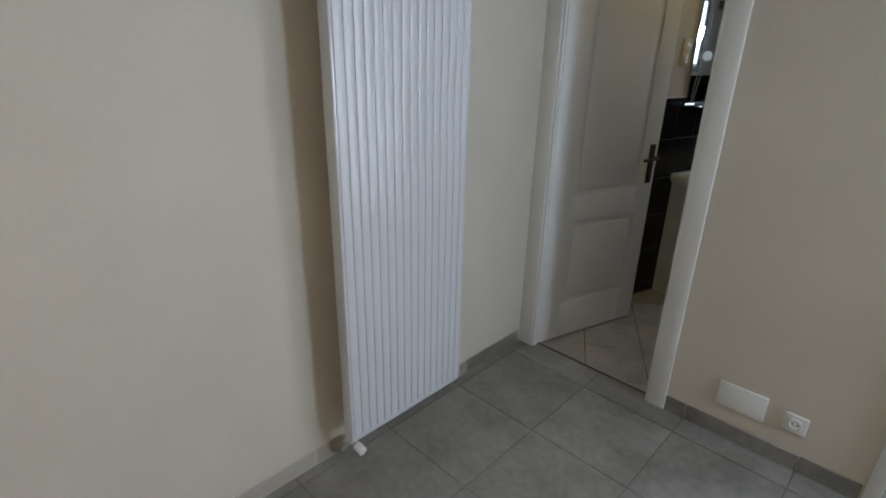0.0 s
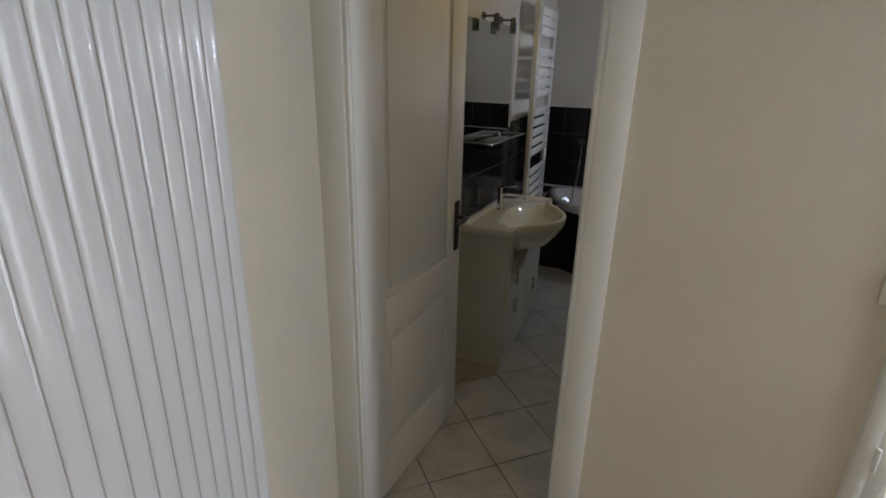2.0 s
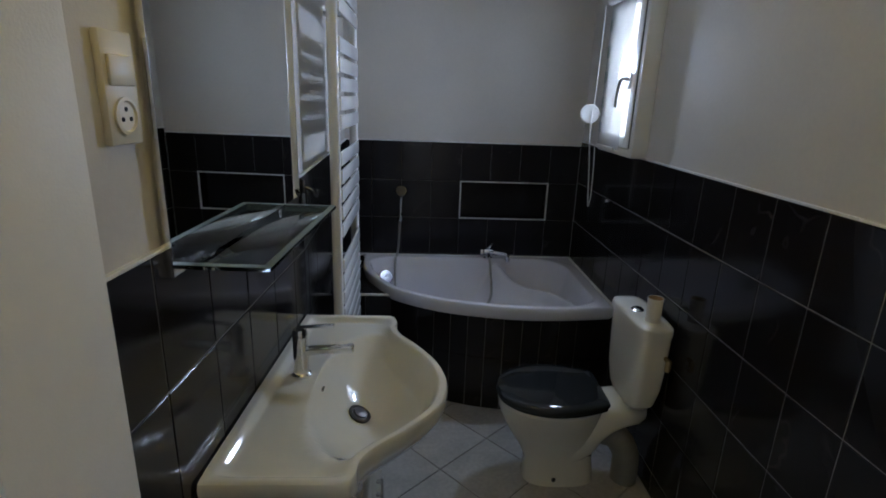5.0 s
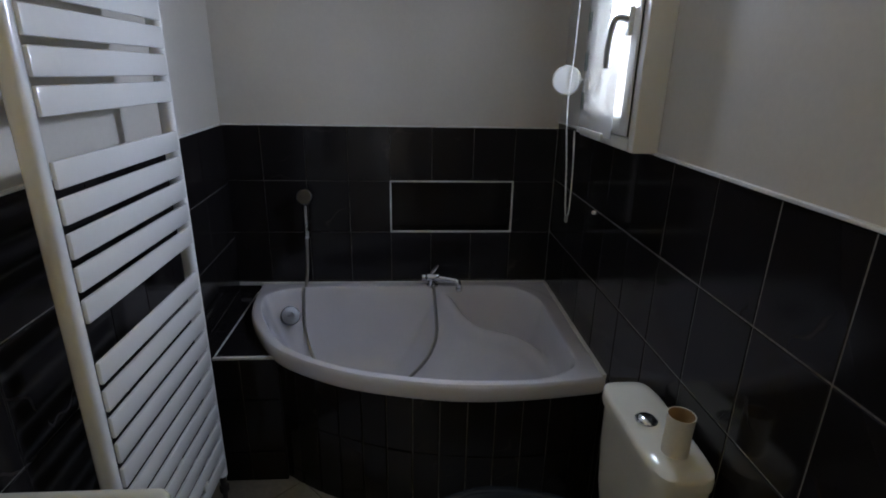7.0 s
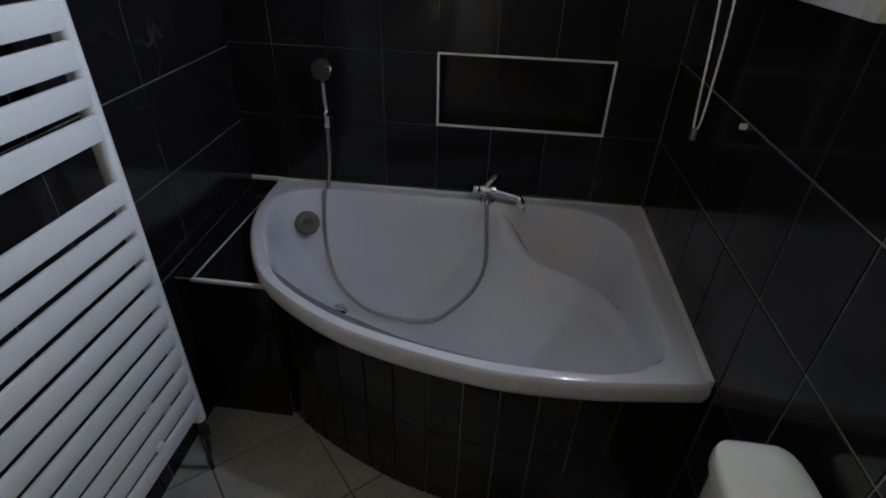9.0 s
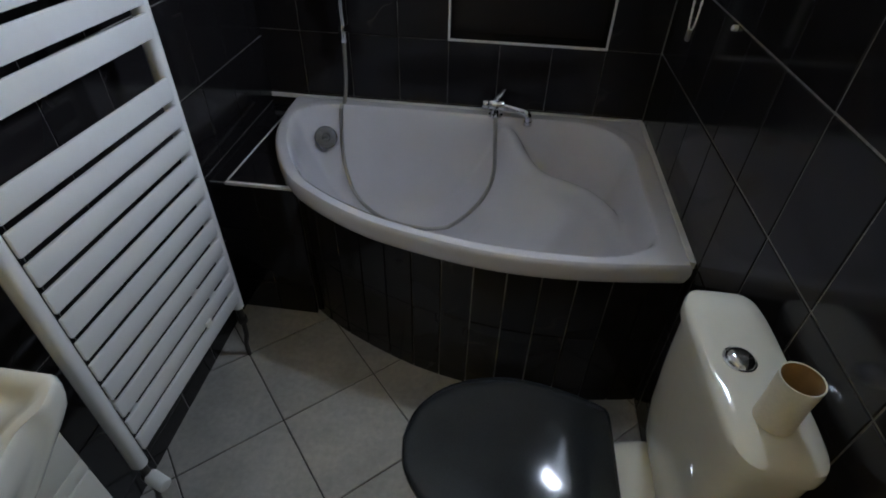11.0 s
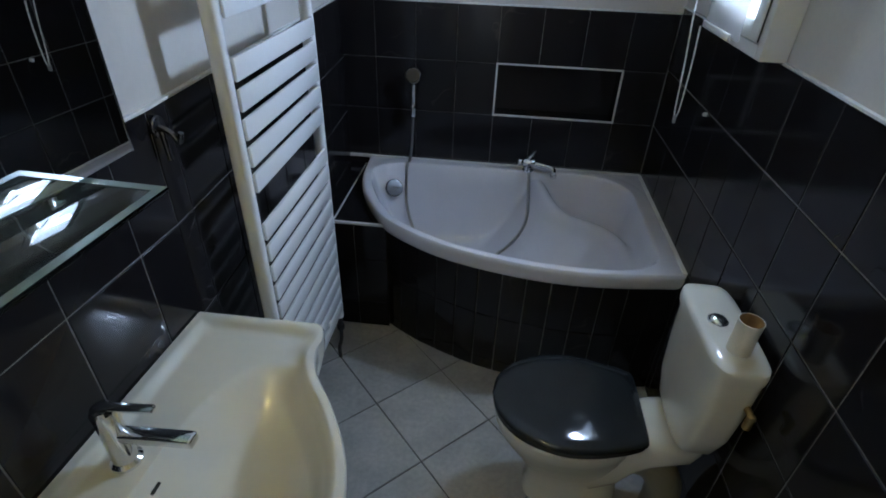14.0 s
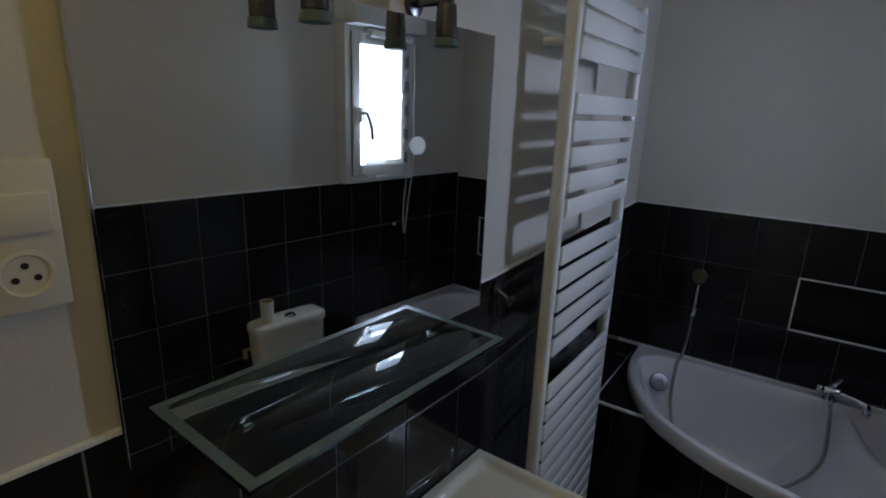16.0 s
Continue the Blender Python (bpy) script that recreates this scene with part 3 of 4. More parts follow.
def tub_height(x, y, d):
    """Rolled rim, steep walls, a deep foot bowl and a hollow seat behind a curved crest."""
    wide = 0.026 + 0.03 * float(smooth(5.2, 5.38, y)) + 0.05 * float(smooth(-0.12, 0.1, x)) + 0.014 * float(smooth(-0.9, -1.1, x))
    for p, q, r in ((0.112 - x, 5.392 - y, 0.27), (x + 1.215, 5.392 - y, 0.20), (0.112 - x, y - 4.552, 0.14)):      # the inner edge turns round the corners
        if p < r and q < r:
            d = min(d, r - math.hypot(r - p, r - q))
    u = min(max((d - wide) / 0.26, 0.0), 1.0)
    wall = 0.395 * (1 - (1 - u) ** 2.3) * float(smooth(-0.012, 0.03, d - wide) * 0.6 + 0.4)
    s, w = crest_side(x, y)
    crest = 0.030 + 0.095 * float(smooth(0.08, 0.38, w)) - 0.045 * float(smooth(0.72, 1.0, w))
    if s > 0:
        inner = crest + 0.10 * float(smooth(0.012, 0.11, s))
    else:
        inner = crest + (0.40 - crest) * (1 - (1 - min((-s) / 0.40, 1.0)) ** 2.0) * float(smooth(-0.005, 0.045, -s) * 0.7 + 0.3)
    k = 0.035
    h = max(k - abs(wall - inner), 0.0) / k
    depth = min(wall, inner) - h * h * k * 0.25
    return RIM - 0.002 * float(smooth(0.02, 0.0, d)) - max(depth, 0.0)


def tub_shell():
    loops = []
    n = len(TUB)
    # outer skirt, from below up to the rolled edge
    for s, z in ((0.955, RIM - 0.075), (0.978, RIM - 0.072), (0.992, RIM - 0.062), (1.0, RIM - 0.046), (1.004, RIM - 0.03), (1.003, RIM - 0.018), (0.999, RIM - 0.009), (0.992, RIM - 0.003)):
        loops.append([(TUB_C[0] + (x - TUB_C[0]) * s, min(TUB_C[1] + (y - TUB_C[1]) * s, 5.396), z) for x, y in TUB])
    for k in range(1, 84):
        s = 0.988 * (1 - (k / 84) ** 1.12)
        loop = []
        for x, y in TUB:
            px, py = TUB_C[0] + (x - TUB_C[0]) * s, TUB_C[1] + (y - TUB_C[1]) * s
            loop.append((px, py, tub_height(px, py, edge_distance(px, py, TUB))))
        loops.append(loop)
    return rings(loops, False, True)


tub = thing("bathtub", pose(0, 0, 0), "white acrylic corner bathtub with a moulded seat", "bathtub")
part("shell", tub_shell(), ACRYLIC, tub)
part("sealant", join(box(-1.22, 0.116, 5.382, 5.4005, RIM - 0.02, RIM + 0.002, 0.001, 1), box(0.104, 0.1205, 4.575, 5.382, RIM - 0.02, RIM + 0.0015, 0.001, 1)), TRIM_WHITE, tub, "white silicone joint along the wall")
over = part("overflow", moved(join(lathe([(0.044, -0.006), (0.044, 0.004), (0.040, 0.008), (0.016, 0.0084), (0.014, 0.006), (0.002, 0.006)], 36), rod((-0.012, 0, 0.0065), (0.012, 0, 0.0065), 0.0035, 12, 0.001)), Matrix.Translation((-1.073, 5.270, 0.491)) @ Vector((0.42, -0.72, 0.55)).to_track_quat("Z", "Y").to_matrix().to_4x4()), SMOKED, tub, "dull chrome overflow cap")
part("plug", moved(lathe([(0.03, 0), (0.03, 0.004), (0.02, 0.007), (0.006, 0.008)], 24), pose(-0.93, 5.13, 0.214, 4, 6, 0)), CHROME, tub, "chrome bath waste plug")

# tiled panel round the tub, ledge beside it
AP = spline([(-1.02, 4.835, 0), (-0.87, 4.735, 0), (-0.65, 4.638, 0), (-0.5, 4.596, 0), (-0.3, 4.566, 0), (-0.1, 4.566, 0), (0.12, 4.60, 0)], 12)
apron = thing("bath_apron", pose(0, 0, 0), "curved black tiled panel round the bathtub", "bath panel", kind="structure")


def wall_along(pts, thick, z0, z1):
    bm = bmesh.new()
    rows = []
    for p in pts:
        rows.append([bm.verts.new((p[0], p[1], z0)), bm.verts.new((p[0], p[1], z1)), bm.verts.new((p[0], p[1] + thick, z1)), bm.verts.new((p[0], p[1] + thick, z0))])
    for a, b in zip(rows, rows[1:]):
        for k in range(4):
            bm.faces.new((a[k], b[k], b[(k + 1) % 4], a[(k + 1) % 4]))
    return bm


part("grout_bed", join(wall_along(AP, 0.05, 0, RIM - 0.06), box(-1.34, -1.018, 4.811, 4.86, 0, 0.547)), WALL_GROUT, apron)
part("ledge_bed", join(box(-1.34, -1.07, 4.812, 4.93, 0.50, 0.549), box(-1.34, -1.165, 4.93, 5.402, 0.50, 0.549)), WALL_GROUT, apron)
LEDGE = pose(0, 0, 0.5565)
tile_object("ledge_tile", [(-1.237, 4.815), (-1.045, 4.815), (-1.115, 4.93), (-1.15, 5.0), (-1.237, 5.0)], 0.008, BLACK_TILE, apron, LEDGE)
tile_object("ledge_tile", [(-1.237, 5.003), (-1.152, 5.003), (-1.19, 5.187), (-1.237, 5.187)], 0.008, BLACK_TILE, apron, LEDGE)
tile_object("ledge_tile", [(-1.237, 5.19), (-1.19, 5.19), (-1.2, 5.398), (-1.237, 5.398)], 0.008, BLACK_TILE, apron, LEDGE)
for y0, y1 in ((4.815, 5.0), (5.003, 5.187), (5.19, 5.398)):
    tile_object("ledge_tile", [(-1.335, y0), (-1.243, y0), (-1.243, y1), (-1.335, y1)], 0.008, BLACK_TILE, apron, LEDGE)
part("edge_strip", box(-1.243, -1.02, 4.799, 4.811, 0.548, 0.558, 0.001, 1), TRIM_WHITE, apron, "white edging strip")
part("ledge_line", box(-1.2425, -1.2375, 4.815, 5.395, 0.548, 0.5572), TRIM_WHITE, apron)
part("back_joint", box(-1.325, -1.212, 5.393, 5.401, 0.59, 0.606, 0.001, 1), TRIM_WHITE, apron, "white joint strip on the wall")
for (x0, x1) in ((-1.33, -1.156), (-1.153, -1.016)):
    for z0, z1 in ((0.002, 0.135), (0.139, 0.372), (0.376, 0.546)):
        tile_object("apron_tile", [(x0, z0), (x1, z0), (x1, z1), (x0, z1)], 0.008, BLACK_TILE, apron, pose(0, 4.803, 0, 90, 0, 0))


def along(pts, step):
    """Points every step metres along a line, with the heading there."""
    out, left_over = [], 0.0
    for p, q in zip(pts, pts[1:]):
        seg = (q - p).length
        d = left_over
        while d < seg:
            out.append(p + (q - p) * (d / seg))
            d += step
        left_over = d - seg
    return out


stops = along(AP, 0.0925)
if (stops[-1] - AP[-1]).length > 0.01:
    stops.append(AP[-1])
for p, q in zip(stops, stops[1:]):
    d = q - p
    m = pose(p.x, p.y, 0, 0, 0, math.degrees(math.atan2(d.y, d.x))) @ pose(0, -0.008, 0, 90, 0, 0)
    for z0, z1 in ((0.002, 0.058), (0.061, 0.293), (0.296, 0.527)):
        w = d.length - 0.0042
        tile_object("apron_tile", [(0, z0), (w, z0), (w, z1), (0, z1)], 0.009, BLACK_TILE, apron, m)

# bath mixer on the rim, hose and hand shower
mix = thing("bath_mixer", pose(-0.427, 5.345, RIM), "chrome bath mixer tap on the tub rim", "tap")
part("body", join(lathe([(0.027, 0), (0.027, 0.006), (0.02, 0.012), (0.019, 0.03)], 28), rod((-0.028, 0, 0.042), (0.03, 0, 0.042), 0.022, 24, 0.004)), CHROME, mix)
part("cartridge_cap", rod((-0.052, 0, 0.042), (-0.029, 0, 0.042), 0.019, 24, 0.006), CHROME, mix, "rounded chrome end cap")
part("spout", tube(spline([(0.02, -0.004, 0.040), (0.06, -0.014, 0.038), (0.105, -0.03, 0.034), (0.118, -0.036, 0.022), (0.12, -0.037, 0.004)], 6), 0.0135, 16), CHROME, mix)
part("spout_tip", rod((0.12, -0.037, 0.006), (0.12, -0.037, -0.012), 0.016, 20, 0.002), CHROME, mix, "chrome spout tip")
part("lever", join(moved(box(-0.011, 0.011, -0.012, 0.042, 0, 0.010, 0.004, 3), pose(0.004, -0.004, 0.068, 34, 0, -40)), rod((0.0, 0, 0.055), (0.0, 0, 0.072), 0.014, 20, 0.003)), CHROME, mix, "chrome lever")
part("hose_union", rod((0.002, -0.03, 0.03), (0.002, -0.062, 0.016), 0.011, 16, 0.002), CHROME, mix)
hose = thing("shower_hose", pose(0, 0, 0), "grey metal shower hose hanging in the tub", "hose")
HOSE = spline([(-0.425, 5.285, 0.62), (-0.42, 5.25, 0.56), (-0.412, 5.219, 0.44), (-0.425, 5.17, 0.35), (-0.48, 5.125, 0.272), (-0.60, 5.085, 0.245), (-0.70, 5.085, 0.240), (-0.834, 5.12, 0.245),
               (-0.955, 5.205, 0.285), (-1.01, 5.27, 0.40), (-1.018, 5.325, 0.53), (-1.00, 5.355, 0.67), (-0.993, 5.36, 0.84)], 10)
for p in HOSE:
    if p.y < 5.33:
        p.z = max(p.z, tub_height(p.x, p.y, edge_distance(p.x, p.y, TUB)) + 0.009)
part("tube", tube(HOSE, [0.0072 + 0.0004 * (i % 2) for i in range(len(HOSE))], 8), BRUSHED, hose)
shower = thing("hand_shower", pose(-0.99, 5.372, 0.86), "chrome hand shower in a wall holder", "hand shower")
part("holder", join(rod((0, 0.03, 0.01), (0, -0.02, 0.01), 0.016, 18, 0.004), rod((0, -0.022, -0.025), (0, -0.026, 0.03), 0.015, 18, 0.003)), CHROME, shower, "chrome wall holder")
part("handle", tube([(0, -0.012, -0.03), (0, -0.018, 0.02), (0, -0.028, 0.09), (0.003, -0.035, 0.13)], [0.009, 0.011, 0.012, 0.011], 14), CHROME, shower)
part("head", moved(lathe([(0.012, 0), (0.034, 0.006), (0.042, 0.014), (0.043, 0.022), (0.038, 0.026)], 28), pose(0.003, -0.022, 0.16, 70, 0, 0) @ Matrix.Scale(0.84, 4)), SMOKED, shower)
part("spray_face", moved(lathe([(0.037, 0.0255), (0.034, 0.028)], 28), pose(0.003, -0.022, 0.16, 70, 0, 0) @ Matrix.Scale(0.84, 4)), DARK_METAL, shower, "dark spray face")
capw = solid("wall_plug", rod((0.128, 4.849, 1.088), (0.108, 4.849, 1.088), 0.007, 12, 0.002), PLASTIC, None, "small white plastic plug in the tiled wall", "wall plug")

# ---- ceiling lamp of the bathroom ----
bl = thing("bathroom_ceiling_lamp", pose(-0.88, 2.81, H), "plain two-bulb ceiling lamp, lit warm", "ceiling lamp")
part("base", box(-0.04, 0.04, -0.14, 0.14, -0.025, 0, 0.006), PLASTIC, bl)
for y in (-0.07, 0.07):
    part("bulb_holder", rod((0, y, -0.024), (0, y, -0.085), 0.018, 16), PLASTIC, bl)

# ---- window with blind ----
win = thing("window_1", pose(0.128, 4.695, 1.72), "white plastic tilt window in a projecting frame", "window", kind="structure")
FX = -0.072
for a in ((-0.225, -0.19, -0.37, 0.37), (0.19, 0.225, -0.37, 0.37), (-0.19, 0.19, -0.37, -0.335), (-0.19, 0.19, 0.335, 0.37)):
    part("window_frame", box(FX, -0.001, a[0], a[1], a[2], a[3], 0.004), PLASTIC, win)
for a in ((-0.188, -0.138, -0.332, 0.332), (0.138, 0.188, -0.332, 0.332), (-0.138, 0.138, -0.332, -0.282), (-0.138, 0.138, 0.282, 0.332)):
    part("sash", box(FX - 0.008, FX + 0.05, a[0], a[1], a[2], a[3], 0.006, 3), PLASTIC, win)
pane = part("pane", box(FX + 0.02, FX + 0.026, -0.138, 0.138, -0.282, 0.282), GLASS, win, "window glass")
pane.visible_shadow = False
part("handle_base", box(FX - 0.02, FX - 0.008, -0.152, -0.122, -0.075, -0.005, 0.004), PLASTIC, win)
part("handle", tube(spline([(FX - 0.012, -0.137, -0.035), (FX - 0.045, -0.137, -0.032), (FX - 0.055, -0.132, -0.045), (FX - 0.053, -0.11, -0.10), (FX - 0.05, -0.10, -0.155)], 6), 0.009, 12), BRUSHED, win, "grey metal window handle")
part("gasket", box(FX - 0.004, FX + 0.0, -0.1895, -0.1885, -0.33, 0.33), BLACK_HOLE, win)

part("shutter_box", join(box(-0.158, -0.074, -0.225, 0.225, 0.354, 0.54, 0.005), box(-0.0745, -0.001, -0.225, 0.225, 0.3725, 0.54, 0.003)), PLASTIC, win, "white box over the window")

blind = thing("roller_blind", pose(0.034, 4.695, 1.75), "white banded roller blind on the window sash", "blind")
part("fabric", box(-0.0006, 0.0006, -0.12, 0.168, -0.375, 0.29), BLIND, blind)
for k in range(5):
    part("band", box(-0.0022, -0.0008, 0.138, 0.168, -0.31 + k * 0.118, -0.31 + k * 0.118 + 0.055), FROST_GLASS, blind)
part("bottom_bar", box(-0.007, 0.004, -0.06, 0.17, -0.385, -0.366, 0.002), PLASTIC, blind)
part("roller", rod((-0.008, -0.10, 0.302), (-0.008, 0.17, 0.302), 0.02, 20), PLASTIC, blind)
part("disc", moved(lathe([(0.02, -0.011), (0.044, -0.009), (0.048, -0.004), (0.048, 0.004), (0.044, 0.009), (0.02, 0.011)], 36), pose(-0.046, 0.2, -0.222, 90, 0, -20)), PLASTIC, blind, "round white plastic chain wheel")
part("disc_arm", rod((-0.046, 0.2, -0.222), (0.008, 0.182, -0.222), 0.007, 10), PLASTIC, blind)
CH = spline([(-0.03, 0.178, 0.28), (-0.034, 0.178, -0.1), (-0.044, 0.17, -0.3), (-0.036, 0.145, -0.5), (-0.03, 0.132, -0.64), (-0.025, 0.128, -0.668), (-0.019, 0.124, -0.64), (-0.019, 0.128, -0.5), (-0.021, 0.143, -0.38)], 14)
part("chain", tube(CH, [0.0019 if i % 2 else 0.0028 for i in range(len(CH))], 6), PLASTIC, blind, "white bead chain")
part("chain_weight", box(-0.03, -0.02, 0.121, 0.135, -0.69, -0.664, 0.003), BRUSHED, blind)

# ---- towel radiator ----
TR = thing("towel_radiator", pose(-1.157, 4.033, 0.235), "tall white towel radiator with flat bars", "towel radiator")
TW = 0.565
post = part("post", rings([[(-0.018 + 0.019 * math.copysign(abs(math.cos(a)) ** 0.8, math.cos(a)), 0.017 + 0.017 * math.copysign(abs(math.sin(a)) ** 0.8, math.sin(a)), z) for a in [2 * math.pi * k / 20 for k in range(20)]] for z in (0.0, 0.004, 1.80, 1.804)]), ENAMEL, TR)
again(post, pose(0, TW - 0.034, 0))
bar = None
TOPS = [2.016 - 0.0595 * k for k in range(3)] + [1.770 - 0.0645 * k for k in range(5)] + [1.386 - 0.066 * k for k in range(5)] + [0.985 - 0.0655 * k for k in range(11)]
for z in TOPS:
    m = pose(0, 0.03, z - 0.235 - 0.051)
    if bar is None:
        bar = part("bar", box(-0.004, 0.006, 0, TW - 0.06, 0, 0.051, 0.004, 2), ENAMEL, TR)
        bar.matrix_basis = m
    else:
        again(bar, m)
for z in (0.12, 1.66):
    for y in (0.09, TW - 0.09):
        part("bracket", rod((-0.125, y, z), (-0.01, y, z), 0.012, 14), ENAMEL, TR, "white wall bracket")
for y in (0.017, TW - 0.017):
    part("valve", join(rod((-0.015, y, 0), (-0.015, y, -0.045), 0.011, 14), rod((-0.015, y, -0.045), (-0.015, y, -0.07), 0.016, 14, 0.003), tube(spline([(-0.015, y, -0.06), (-0.018, y, -0.13), (-0.03, y, -0.18), (-0.03, y, -0.236)], 5), 0.008)), DARK_METAL, TR, "dark pipe joint")
part("valve_head", rod((-0.01, 0.017, -0.055), (0.04, 0.0, -0.06), 0.018, 20, 0.004), PLASTIC, TR, "white valve head")
part("bleed_clip", box(0.005, 0.012, 0.36, 0.385, 0.10, 0.125, 0.003), PLASTIC, TR)

# ---- mirror, shelf, spots, socket ----
mir = thing("wall_mirror", WASH @ pose(0.0, -0.842, 1.272), "frameless wall mirror over the washbasin", "mirror")
part("glass_sheet", box(0.002, 0.012, 0, 0.767, 0, 0.60, 0.0008, 1), MIRROR, mir)
for y in (-0.003, 0.767):
    part("edge", box(0.0005, 0.0125, y, y + 0.003, 0, 0.60), CHROME, mir, "bright ground edge")

shelf = thing("glass_shelf", WASH @ pose(0.002, -0.764, 1.262), "glass shelf with a frosted border under the mirror", "shelf")
SW, SD = 0.585, 0.148
part("glass_sheet", box(0, SD, 0, SW, -0.004, 0.004, 0.0015, 2), SHELF_GLASS, shelf)
for a in ((0.0, SD - 0.001, 0.001, 0.018), (0.0, SD - 0.001, SW - 0.018, SW - 0.001), (SD - 0.017, SD - 0.001, 0.018, SW - 0.018)):
    part("frosted_border", box(a[0], a[1], a[2], a[3], 0.0042, 0.0048), FROST_GLASS, shelf, "frosted border band")
for y in (0.08, SW - 0.08):
    part("clip", join(box(-0.002, 0.022, y - 0.008, y + 0.008, -0.014, -0.0042, 0.002), box(-0.002, 0.008, y - 0.008, y + 0.008, -0.014, 0.008, 0.002)), CHROME, shelf, "chrome shelf clip")

for y in (-0.583, -0.311):
    spot = thing("mirror_spotlight", WASH @ pose(0, y, 1.893), "small dull metal spotlight over the mirror", "spotlight", "mirror spotlights")
    part("arm", join(rod((-0.008, 0, 0.0), (0.075, 0, 0.0), 0.006, 12), rod((-0.009, 0, 0), (0.002, 0, 0), 0.02, 18, 0.002)), SMOKED, spot)
    part("knuckle", rod((0.07, 0, 0.012), (0.07, 0, -0.02), 0.012, 14, 0.002), SMOKED, spot)
    part("head", moved(lathe([(0.010, 0.0), (0.016, -0.006), (0.018, -0.03), (0.018, -0.056), (0.015, -0.058)][::-1], 24), pose(0.07, 0, 0.0)), SMOKED, spot)
    part("lens", moved(lathe([(0.014, -0.072), (0.021, -0.071), (0.020, -0.058), (0.014, -0.0575)], 24), pose(0.07, 0, 0.0)), FROST_GLASS, spot, "glass lamp front")

# white plate; its yellow tint stands for the warm light on it
outlet = thing("wall_outlet", WASH @ pose(-0.008, -0.907, 1.580), "white double plate with switch and socket, warm light in its colour", "socket")
part("frame", box(0, 0.012, -0.038, 0.038, -0.078, 0.078, 0.003), WARM_LIT_PLASTIC, outlet)
part("rocker", box(0.011, 0.017, -0.03, 0.03, 0.004, 0.046, 0.003), WARM_LIT_PLASTIC, outlet)
part("dish", moved(lathe([(0.027, 0), (0.027, 0.004), (0.022, 0.005), (0.02, 0.002)], 28), pose(0.0115, 0, -0.038, 0, 90, 0)), WARM_LIT_PLASTIC, outlet)
for y, z in ((-0.0095, -0.042), (0.0095, -0.042), (0, -0.028)):
    part("pin_hole", rod((0.0125, y, z), (0.0145, y, z), 0.0035, 10), BLACK_HOLE, outlet)

hook = thing("robe_hook", LEFT @ pose(0, 0.015, 1.285), "small dark metal double robe hook on the tiles", "hook")
part("rose", rod((0, 0, 0), (0.01, 0, 0), 0.022, 20, 0.002), SMOKED, hook)
part("prong", tube(spline([(0.008, 0, 0), (0.03, 0, -0.012), (0.042, 0, -0.03), (0.05, 0, -0.01)], 6), 0.006, 12), SMOKED, hook)
part("stem", rod((0.012, 0, -0.008), (0.014, 0, -0.07), 0.006, 12, 0.002), SMOKED, hook)

# ---- washbasin and its cabinet ----
BZ = 0.843
BN, BF = 3.055, 3.885
B_OUT = spline([(-0.955, BF - 0.012, 0), (-0.943, BF - 0.05, 0), (-0.947, 3.80, 0), (-0.925, 3.735, 0), (-0.868, 3.655, 0), (-0.812, 3.55, 0), (-0.79, 3.44, 0), (-0.814, 3.33, 0),
                (-0.89, 3.235, 0), (-0.958, 3.17, 0), (-0.99, 3.125, 0), (-0.995, 3.085, 0), (-1.005, BN + 0.006, 0)], 7)
BAS = [(p.x, p.y) for p in B_OUT] + [(-1.02 - 0.28 * k / 8, BN) for k in range(0, 9)]
BAS += [(-1.302 + 0.043 * k / 20, BN + (BF - BN) * k / 20) for k in range(1, 20)] + [(-1.259 + 0.289 * k / 10, BF) for k in range(0, 11)]
BC = (-1.0, 3.46)


def basin_height(x, y, d):
    """Rolled rim, a shallow tray and an oval bowl let into it."""
    z = BZ - 0.016 * float(smooth(0.018, 0.042, d))
    e = (abs((x + 0.982) / 0.168) ** 2.3 + abs((y - 3.445) / 0.315) ** 2.3) ** (1 / 2.3)
    return z - 0.128 * max(1 - e ** 2.0, 0.0) * float(smooth(0.014, 0.075, d))


def basin_shell():
    loops = []

    def scaled(s, z):
        return [(BC[0] + (x - BC[0]) * s if x > BC[0] else x, BC[1] + (y - BC[1]) * s, z) for x, y in BAS]
    for s, z in ((0.35, BZ - 0.19), (0.6, BZ - 0.165), (0.82, BZ - 0.105), (0.95, BZ - 0.06), (0.985, BZ - 0.045), (1.0, BZ - 0.028), (1.0, BZ - 0.012), (0.992, BZ - 0.003), (0.98, BZ)):
        loops.append(scaled(s, z))
    for k in range(1, 64):
        s = 0.98 * (1 - k / 64)
        loop = []
        for x, y in BAS:
            px, py = BC[0] + (x - BC[0]) * s, BC[1] + (y - BC[1]) * s
            loop.append((px, py, basin_height(px, py, edge_distance(px, py, BAS))))
        loops.append(loop)
    return rings(loops, True, True)


basin = thing("washbasin", pose(0, 0, 0), "ivory ceramic washbasin with a bowed front", "washbasin")
part("bowl", basin_shell(), CERAMIC, basin)
WX, WY = -1.035, 3.478
w_z = [basin_height(WX + a, WY + b, 0.2) for a, b in ((0, 0), (0.02, 0), (-0.02, 0), (0, 0.02), (0, -0.02))]
w_up = Vector(((w_z[2] - w_z[1]) / 0.04, (w_z[4] - w_z[3]) / 0.04, 1.0)).normalized()
